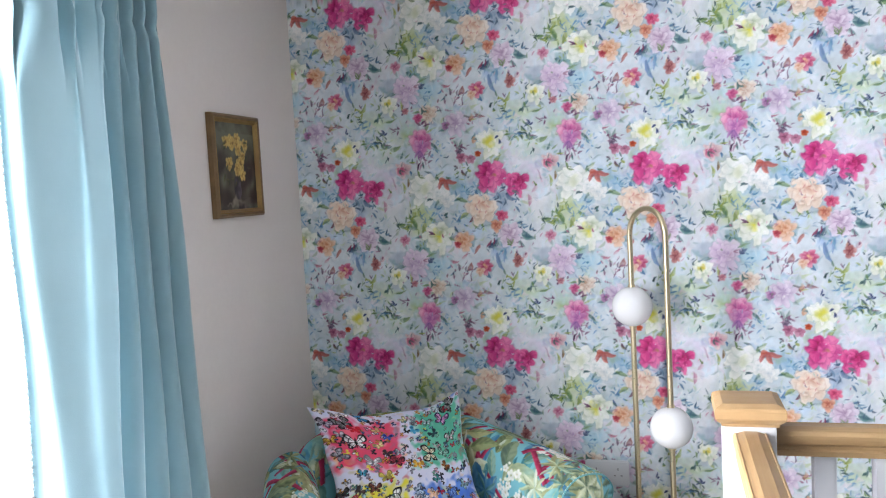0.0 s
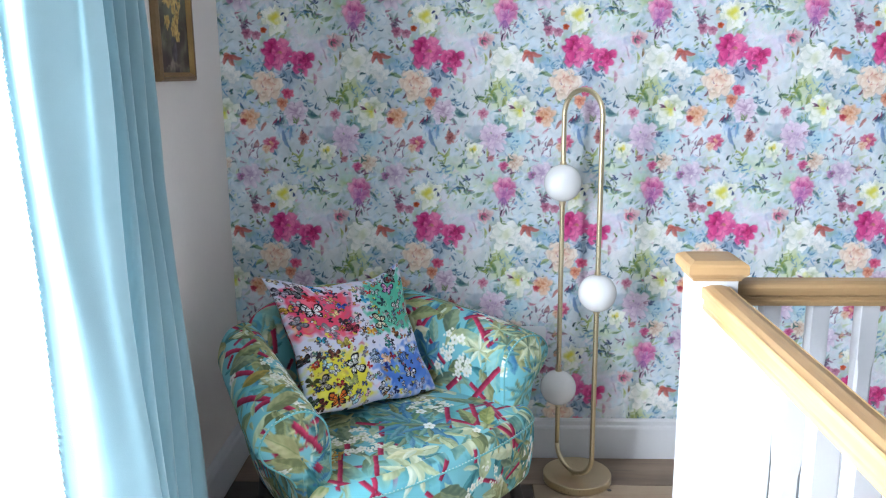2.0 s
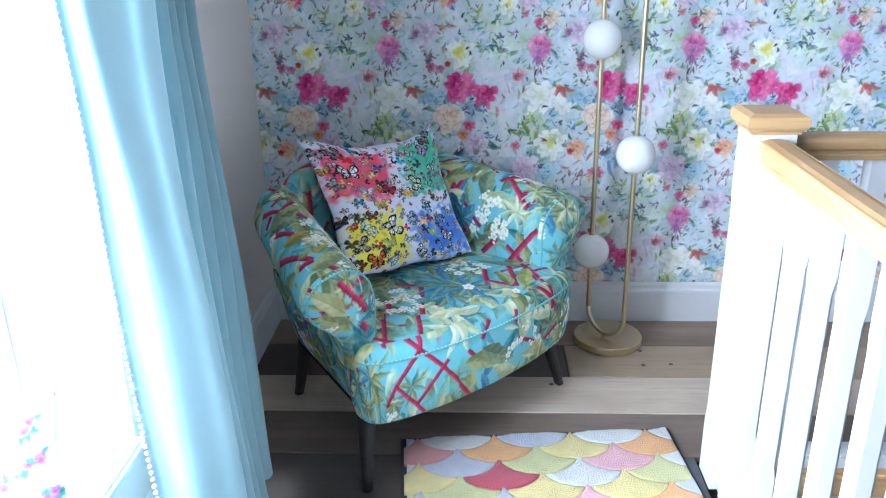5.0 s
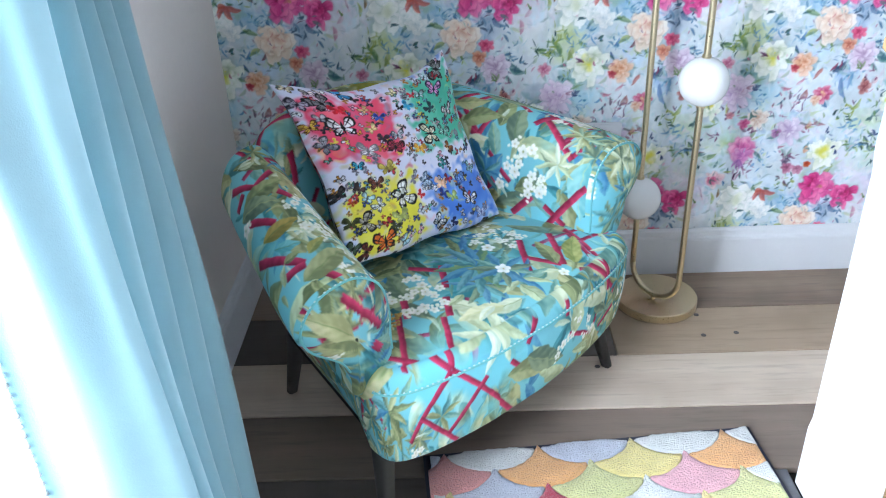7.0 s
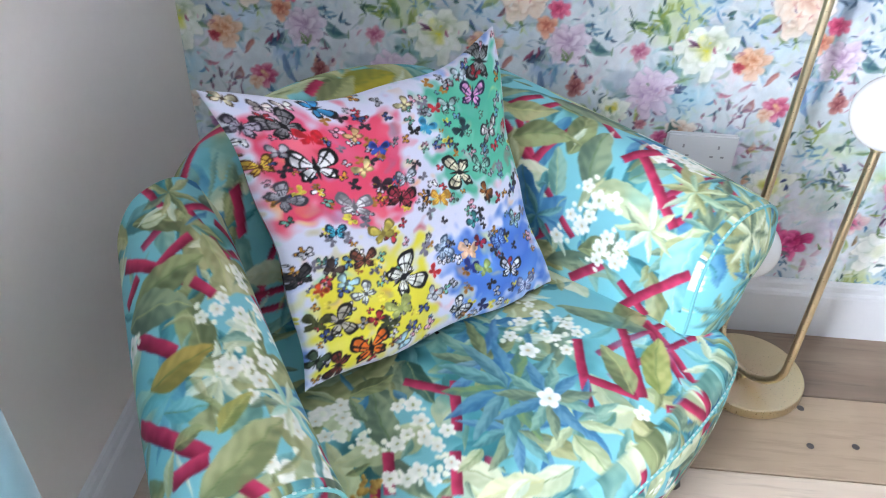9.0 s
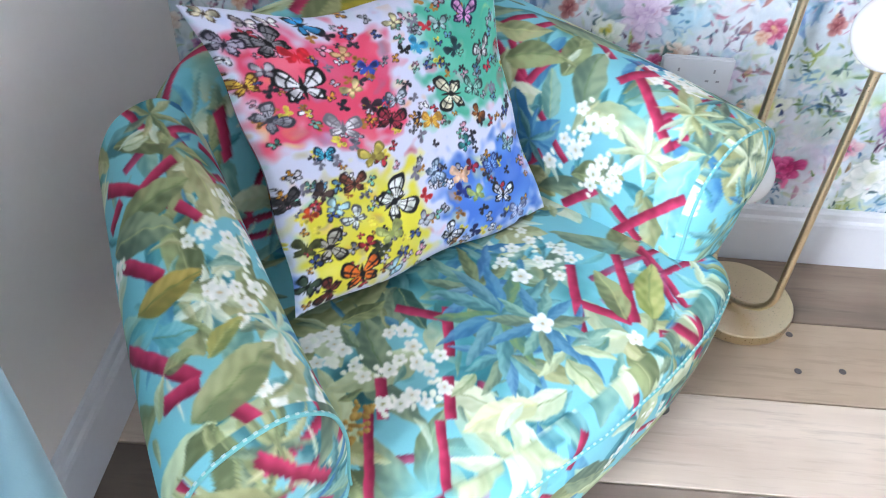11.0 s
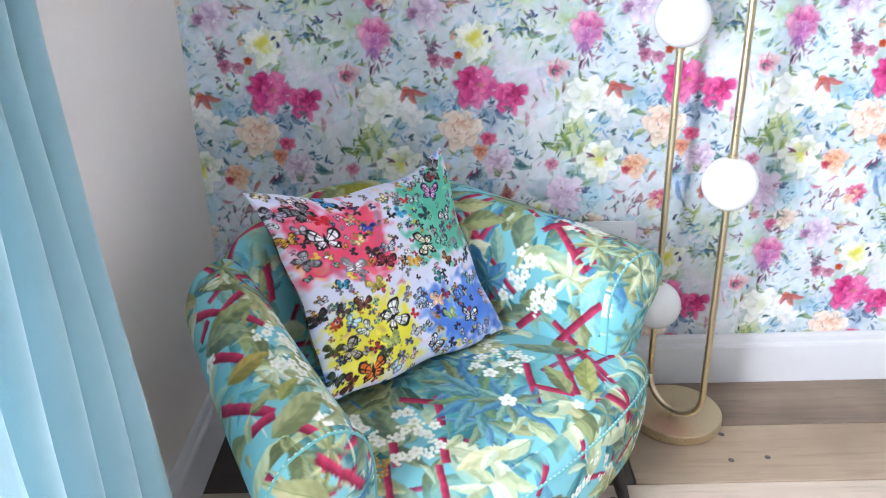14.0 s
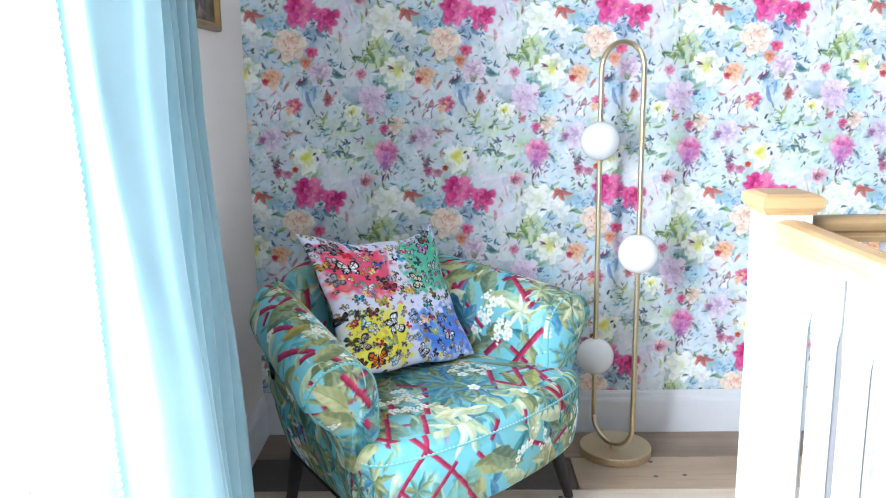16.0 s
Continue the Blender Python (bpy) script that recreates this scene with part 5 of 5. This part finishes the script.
front = shrink(plan, -0.0065)[0]
order = np.argsort(front[:, 0])
line_ = front[[i for i in order if front[i, 1] < 0.0]]
line_, _ = resample(line_, 0.006, False)
seam_of([(x, y, 0.388) for x, y in line_], chair)

ARM = [(0.322, 0.36), (0.318, 0.46), (0.318, 0.53), (0.338, 0.592), (0.395, 0.630), (0.468, 0.626), (0.510, 0.599), (0.527, 0.560), (0.508, 0.520), (0.471, 0.486), (0.439, 0.454), (0.417, 0.405), (0.409, 0.36)]
for side, seed in ((1, 41), (-1, 42)):
    loop, run = resample(smooth_loop(ARM), 0.0021)
    cen = np.array([0.425, 0.52])
    rings, uvs = [], []
    for k in np.linspace(0.02, 1, 26)[:-1]:
        f = math.sin(k * math.pi / 2)
        rings.append((cen + (loop - cen) * f, 0.046 - 0.044 * math.sqrt(1 - f ** 2)))
        uvs.append(("cap", f))
    for q in np.linspace(0, 1, 220):
        lift, slim = 0.088 * q ** 0.9, 1 - 0.22 * q
        r = loop.copy()
        r[:, 1] += lift * np.clip((r[:, 1] - 0.36) / 0.27, 0, 1.1)
        r[:, 0] = 0.320 + (r[:, 0] - 0.320) * slim - 0.105 * q ** 1.15
        rings.append((r, 0.046 + 0.46 * q))
        uvs.append(("side", q))
    pts = np.array([np.column_stack([r[:, 0] * side, np.full(len(r), y), r[:, 1]]) for r, y in rings])
    uu, vv = [], []
    for (kind, q), (r, y) in zip(uvs, rings):
        if kind == "side":
            uu.append(run)
            vv.append(np.full(len(run), y))
        else:
            uu.append(0.48 + r[:, 0] - 0.31)
            vv.append(0.30 + r[:, 1] - 0.36)
    cloth_a = paint_fabric(0.75, 0.75, seed)
    ARM_MARKS(cloth_a, side)
    deepen(cloth_a)
    arm = sheet("arm", pts if side < 0 else pts[:, ::-1], (lambda c: c if side < 0 else c[:, ::-1])(cloth_a.at(np.array(uu), np.array(vv) + 0.12)), FABRIC, chair, wrap=True)
    ring = cen + (loop - cen) * 0.955
    ring = ring[::3]
    seam_of([(x * side, 0.031, zz) for x, zz in ring if zz > 0.43], arm)

# back rest: a padded slab that bends round the sitter
BACKS = [(0.46, 0.36), (0.455, 0.50), (0.475, 0.62), (0.50, 0.71), (0.53, 0.755), (0.57, 0.765), (0.61, 0.735), (0.625, 0.64), (0.615, 0.50), (0.60, 0.36), (0.56, 0.30), (0.50, 0.30)]
loop, run = resample(smooth_loop(BACKS), 0.004)
pts = []
ws = np.linspace(-1, 1, 210)
for w in ws:
    r = loop.copy()
    f = max(1e-3, math.sqrt(max(0.0, 1 - abs(w) ** 7)))
    r = np.array([0.54, 0.5]) + (r - np.array([0.54, 0.5])) * (0.15 + 0.85 * f)
    zz = r[:, 1] - 0.075 * w ** 2 * np.clip((r[:, 1] - 0.36) / 0.4, 0, 1)
    pts.append(np.column_stack([np.full(len(r), w * 0.325), r[:, 0] - 0.05 * w ** 2, zz]))
pts = np.array(pts)
back_cloth = paint_fabric(0.9, 0.9, 43)
BACK_MARKS(back_cloth)
deepen(back_cloth)
sheet("backrest", pts[:, ::-1], back_cloth.at(np.broadcast_to(pts[..., 0] + 0.45, pts.shape[:2])[:, ::-1], np.broadcast_to(run, pts.shape[:2])[:, ::-1]), FABRIC, chair, wrap=True)
for x, y, tx, ty in ((-0.397, 0.0, -0.355, 0.045), (0.399, 0.004, 0.355, 0.045), (-0.255, 0.55, -0.235, 0.51), (0.255, 0.55, 0.235, 0.51)):
    rr = []
    for q in np.linspace(0, 1, 6):
        h = 0.0125 + 0.010 * q
        cx, cy = x + (tx - x) * q, y + (ty - y) * q
        rr.append([(cx + h * math.copysign(abs(math.cos(t)) ** 0.6, math.cos(t)), cy + h * math.copysign(abs(math.sin(t)) ** 0.6, math.sin(t)), 0.215 * q) for t in np.linspace(0, 2 * np.pi, 20, endpoint=False)])
    part("leg", loft(rr), EBONY, chair, "black tapered wooden leg", True)

# ---- cushion on the chair ----
cush = paint_cushion()
right = Vector((0.475, -0.005, -0.047)).normalized()
up = Vector((0.0, 0.215, 0.370))
up = (up - right * up.dot(right)).normalized()
mat_c = Matrix((right, up, right.cross(up))).transposed().to_4x4()
cushion = thing("cushion", CHAIR @ Matrix.Translation((0.005, 0.352, 0.640)) @ mat_c, "square cushion printed with butterflies on pink, green, yellow and blue", "cushion")
n = 300
a, b = np.meshgrid(np.linspace(-1, 1, n), np.linspace(-1, 1, n))
fat = (np.clip(1 - a ** 2, 0, 1) * np.clip(1 - b ** 2, 0, 1)) ** 0.42
pinch = 0.240
ear = lambda p, q: (np.clip(0.5 + 0.5 * p * a, 0, 1) * np.clip(0.5 + 0.5 * q * b, 0, 1)) ** 3
cx = a * pinch * (1 + 0.02 * b) * (1 - np.where(a > 0, 0.12, 0.075) * (1 - b ** 2)) + 0.003 * np.sin(9 * b + 2) - 0.022 * ear(-1, 1) + 0.018 * ear(1, -1)
cy = b * (0.211 + 0.008 * a) * (1 - np.where(b > 0, 0.19, 0.045) * (1 - a ** 2)) + 0.004 * np.sin(7 * a + 1) + 0.016 * ear(-1, 1) + 0.012 * ear(1, 1) + 0.014 * ear(1, -1)
wrinkle = 0.0025 * np.sin(18 * a + 9 * b) * fat * np.clip(np.abs(a) - 0.3, 0, 1) + 0.003 * np.sin(11 * b - 7 * a) * fat * np.clip(np.abs(b) - 0.4, 0, 1)
cols = cush.at((a + 1) * 0.229, (b + 1) * 0.229)
sheet("cover", np.stack([cx, cy, 0.062 * fat + wrinkle], -1), cols, VELVET, cushion)
sheet("back_cover", np.stack([cx, cy, -0.055 * fat], -1)[::4, ::-1][:, ::4], cols[::4, ::-1][:, ::4], VELVET, cushion)

# ---- floor lamp ----
lamp_stand = thing("floor_lamp", pose(0.192, 2.590, 0), "brass loop floor lamp with three white glass globes", "floor lamp")
part("base", turned([(0.0, 0.0), (0.119, 0.0), (0.121, 0.003), (0.121, 0.024), (0.119, 0.027), (0.0, 0.028)], 64), BRASS, lamp_stand).matrix_basis = pose(0.016, 0.022, 0)
d = Vector((0.110, -0.125, 0)).normalized()
half, zt, zb_ = 0.0815, 1.375, 0.042
path = [d * -half + Vector((0, 0, z_)) for z_ in np.linspace(zb_ + half, zt - half, 12)]
path += [d * (-half * math.cos(t)) + Vector((0, 0, zt - half + half * math.sin(t))) for t in np.linspace(0.15, math.pi - 0.15, 16)]
path += [d * half + Vector((0, 0, z_)) for z_ in np.linspace(zt - half, zb_ + half, 12)]
path += [d * (half * math.cos(t)) + Vector((0, 0, zb_ + half - half * math.sin(t))) for t in np.linspace(0.15, math.pi - 0.02, 16)]
part("loop", tube(path, 0.0085), BRASS, lamp_stand, "slender brass tube bent into a tall loop", True)
part("stem", turned([(0.006, 0.027), (0.006, 0.044)], 16), BRASS, lamp_stand)
for sgn, z_ in ((-1, 1.066), (1, 0.716), (-1, 0.335)):
    bm = bmesh.new()
    bmesh.ops.create_uvsphere(bm, u_segments=40, v_segments=24, radius=0.063)
    g = part("globe", bm, GLOBE, lamp_stand, "white opal glass globe", True)
    g.matrix_basis = Matrix.Translation(d * (half * sgn) + Vector((0, 0, z_)))
    for dz in (-0.064, 0.064):
        part("collar", turned([(0.0105, -0.006), (0.0115, -0.004), (0.0115, 0.004), (0.0105, 0.006)], 16), BRASS, g).matrix_basis = Matrix.Translation((0, 0, dz))

# ---- rug ----
rug = thing("rug", pose(-0.488, 1.968, 0.001, 0, 0, 5.2), "tufted rug of overlapping coloured scallops", "rug")
RW, RH = 0.795, 0.50
part("backing", box(0, RW, -RH, 0, 0, 0.006, 0.002), RUG_EDGE, rug, "dark bound edge")
R, ROW, FLAT = 0.112, 0.062, 0.80
rr_ = random.Random(9)
names = ("white", "lilac", "orange", "lime", "rose", "yellow", "pink", "lime", "white", "yellow", "lilac", "orange")
SCALLOPS = {(0, 0): "lilac", (0, 1): "white", (0, 2): "lilac", (0, 3): "white", (0, 4): "white", (1, 0): "pink", (1, 1): "orange", (1, 2): "yellow", (1, 3): "orange", (2, 0): "white", (2, 1): "lilac", (2, 2): "lime", (2, 3): "rose", (2, 4): "white", (3, 0): "yellow", (3, 1): "red", (3, 2): "white", (3, 3): "lime", (4, 0): "lime", (4, 1): "lime", (4, 2): "yellow", (4, 3): "yellow", (4, 4): "lilac", (5, 1): "lilac", (5, 2): "rose", (5, 3): "orange"}
for row in range(10):
    for col in range(-1, 6):
        cx_ = -0.064 + (2 * col + (row % 2)) * R
        cy_ = 0.010 - ROW * row
        xs_ = np.linspace(-R, R, 29)
        lo = cy_ - FLAT * np.sqrt(np.maximum(R ** 2 - xs_ ** 2, 0))
        hi = cy_ + ROW - FLAT * np.sqrt(np.maximum(R ** 2 - (np.abs(xs_) - R) ** 2, 0))
        keep = [(cx_ + x, max(l, -RH + 0.008), min(h, -0.008)) for x, l, h in zip(xs_, lo, hi) if h > l and 0.008 < cx_ + x < RW - 0.008]
        keep = [k for k in keep if k[2] > k[1] + 0.001]
        if len(keep) < 4:
            continue
        bm = bmesh.new()
        keep = [(x, l + rr_.uniform(-0.0016, 0.0016), h + rr_.uniform(-0.0016, 0.0016)) for x, l, h in keep]
        outline = [(x, l) for x, l, h in keep] + [(x, h) for x, l, h in keep[::-1]]
        mx, my = sum(p[0] for p in outline) / len(outline), sum(p[1] for p in outline) / len(outline)
        loft([[(mx + (x - mx) * k, my + (y - my) * k, z_) for x, y in outline] for k, z_ in ((1.0, 0.005), (0.995, 0.011), (0.965, 0.0145), (0.8, 0.0155))], bm=bm)
        part("scallop", bm, RUG_COLOURS[SCALLOPS.get((row, col), names[(row * 5 + col * 3) % 12])], rug, smooth=True)

# ---- picture ----
pic = thing("framed_picture", pose(XL + 0.001, 2.335, 1.572, 0, 0, 90), "small oil painting of yellow flowers in a gilt and dark frame", "picture")
PW, PH = 0.145, 0.158
FR = [(0.0, 0.0), (0.0, 0.016), (0.006, 0.022), (0.011, 0.022), (0.014, 0.016), (0.021, 0.010), (0.023, 0.004), (0.023, 0.0)]
bm = bmesh.new()
ringsf = []
for i, dpt in FR:
    ringsf.append([(sx * (PW - i), -dpt, sz * (PH - i)) for sx, sz in ((-1, -1), (1, -1), (1, 1), (-1, 1))])
loft(ringsf, cap=False, bm=bm)
part("frame", bm, FRAME_WOOD, pic, "brown-gold wooden picture frame")
bm = bmesh.new()
loft([[(sx * (PW - i), -dpt, sz * (PH - i)) for sx, sz in ((-1, -1), (1, -1), (1, 1), (-1, 1))] for i, dpt in ((0.013, 0.019), (0.016, 0.0205), (0.019, 0.015), (0.025, 0.008))], cap=False, bm=bm)
part("slip", bm, GILT, pic, "gilt inner slip")
oil = paint_picture()
u, v = np.meshgrid(np.linspace(-1, 1, 150), np.linspace(-1, 1, 160))
sheet("painting", np.stack([u * (PW - 0.022), np.full(u.shape, -0.006), v * (PH - 0.022)], -1), oil.at((u + 1) * 0.119, (v + 1) * 0.129), OILS, pic)

# ---- socket plate ----
sock = thing("wall_socket", pose(0.030, YB - 0.0085, 0.474), "white double socket plate on the papered wall", "socket")
part("plate", box(-0.073, 0.073, -0.009, 0.003, -0.043, 0.043, 0.004), PLASTIC, sock)
for x in (-0.036, 0.036):
    bm = bmesh.new()
    for dx, dz, w_, h_ in ((0, 0.014, 0.004, 0.008), (-0.011, -0.008, 0.007, 0.004), (0.011, -0.008, 0.007, 0.004)):
        box(x + dx - w_ / 2, x + dx + w_ / 2, -0.0093, -0.0075, dz - h_ / 2, dz + h_ / 2, bm=bm)
    part("outlet", bm, PLASTIC_SHADE, sock)

# ---- cushion on the window sill ----
sc = thing("sill_cushion", pose(-1.215, 1.240, 0.415, 66, 0, 22), "white cushion printed with small mauve and green flowers, on the sill", "cushion")
n = 110
a, b = np.meshgrid(np.linspace(-1, 1, n), np.linspace(-1, 1, n))
fat = (np.clip(1 - a ** 2, 0, 1) * np.clip(1 - b ** 2, 0, 1)) ** 0.42
cx, cy = a * 0.135 * (1 - 0.07 * (1 - b ** 2)), b * 0.135 * (1 - 0.07 * (1 - a ** 2))
spots = Canvas(0.27, 0.27, 0.002, "e6e8ea", 77)
for k in range(26):
    u_, v_ = spots.rng.uniform(0, 0.27), spots.rng.uniform(0, 0.27)
    for j in range(3):
        spots.leaf(u_, v_, 0.03, 0.013, spots.rng.uniform(0, 6.3), "4f8f7a", "2f5f58")
    spots.bloom(u_, v_, spots.rng.uniform(0.01, 0.018), 6, "b07ab8", "8a5098", "5a2f6a", 0, (1.0, 0.6))
cols = spots.at((a + 1) * 0.134, (b + 1) * 0.134)
sheet("cover", np.stack([cx, cy, 0.045 * fat], -1), cols, VELVET, sc)
sheet("back_cover", np.stack([cx, cy, -0.045 * fat], -1)[:, ::-1], cols[:, ::-1], VELVET, sc)

# ---- floor boards ----
floor = structure("floor", box(XL - 0.02, SX - 0.05, YF, SY, -0.2, -0.022), GAP, "wide reclaimed floorboards in mixed tones")
structure("floor_edge", box(XL - 0.02, XR, SY + 0.051, YB, -0.2, -0.022), GAP, "boards' bearing below the papered wall")
EDGES = [2.80, 2.575, 2.350, 2.128, 1.905]
while EDGES[-1] > YF:
    EDGES.append(EDGES[-1] - 0.222)
ROWS_ = {0: (("brown", XL, 1.5), ("dark", 1.5, XR)), 1: (("dark", XL, 0.045), ("warm", 0.045, XR)), 2: (("pale", XL, 1.30), ("grey", 1.30, XR)), 3: (("grey", XL, 0.9), ("warm", 0.9, XR)), 4: (("dark", XL, -0.20), ("slate", -0.20, XR))}
# rows out of view: darker tones picked to lower the floor's bounce light
tones = ("grey", "dark", "brown", "slate", "dark")
rr = random.Random(4)
for k, (y1, y0) in enumerate(zip(EDGES, EDGES[1:])):
    cut = rr.uniform(-0.6, 0.2)
    for tone, x0, x1 in ROWS_.get(k, ((tones[k % 5], XL, cut), (tones[(k + 2) % 5], cut, XR))):
        if y1 < SY + 0.06:
            x1 = min(x1, NX - 0.032)
        if k == 4 and x1 > NX - 0.032:
            x1 = NX - 0.051
        if x1 - x0 < 0.05:
            continue
        ww, hh = (x1 - x0) / 2 - 0.0014, (y1 - max(y0, YF)) / 2 - 0.0020
        ob = part("floorboard", box(-ww, ww, -hh, hh, -0.02, rr.uniform(-0.0012, 0.0), 0.0016, 1), BOARD[tone], floor)
        ob.matrix_basis = pose((x0 + x1) / 2, (y1 + max(y0, YF)) / 2, 0)
nail = None
for x, y in ((0.305, 2.432), (0.400, 2.440), (0.312, 2.536), (-0.02, 2.30)):
    m = Matrix.Translation((x, y, 0.0))
    if nail is None:
        bm = turned([(0.0, -0.004), (0.0075, -0.004), (0.0078, -0.0002), (0.006, 0.0007), (0.0, 0.0004)], 14)
        nail = part("nail", bm, IRON, floor)
        nail.matrix_basis = m
    else:
        share("nail", nail, m, floor)
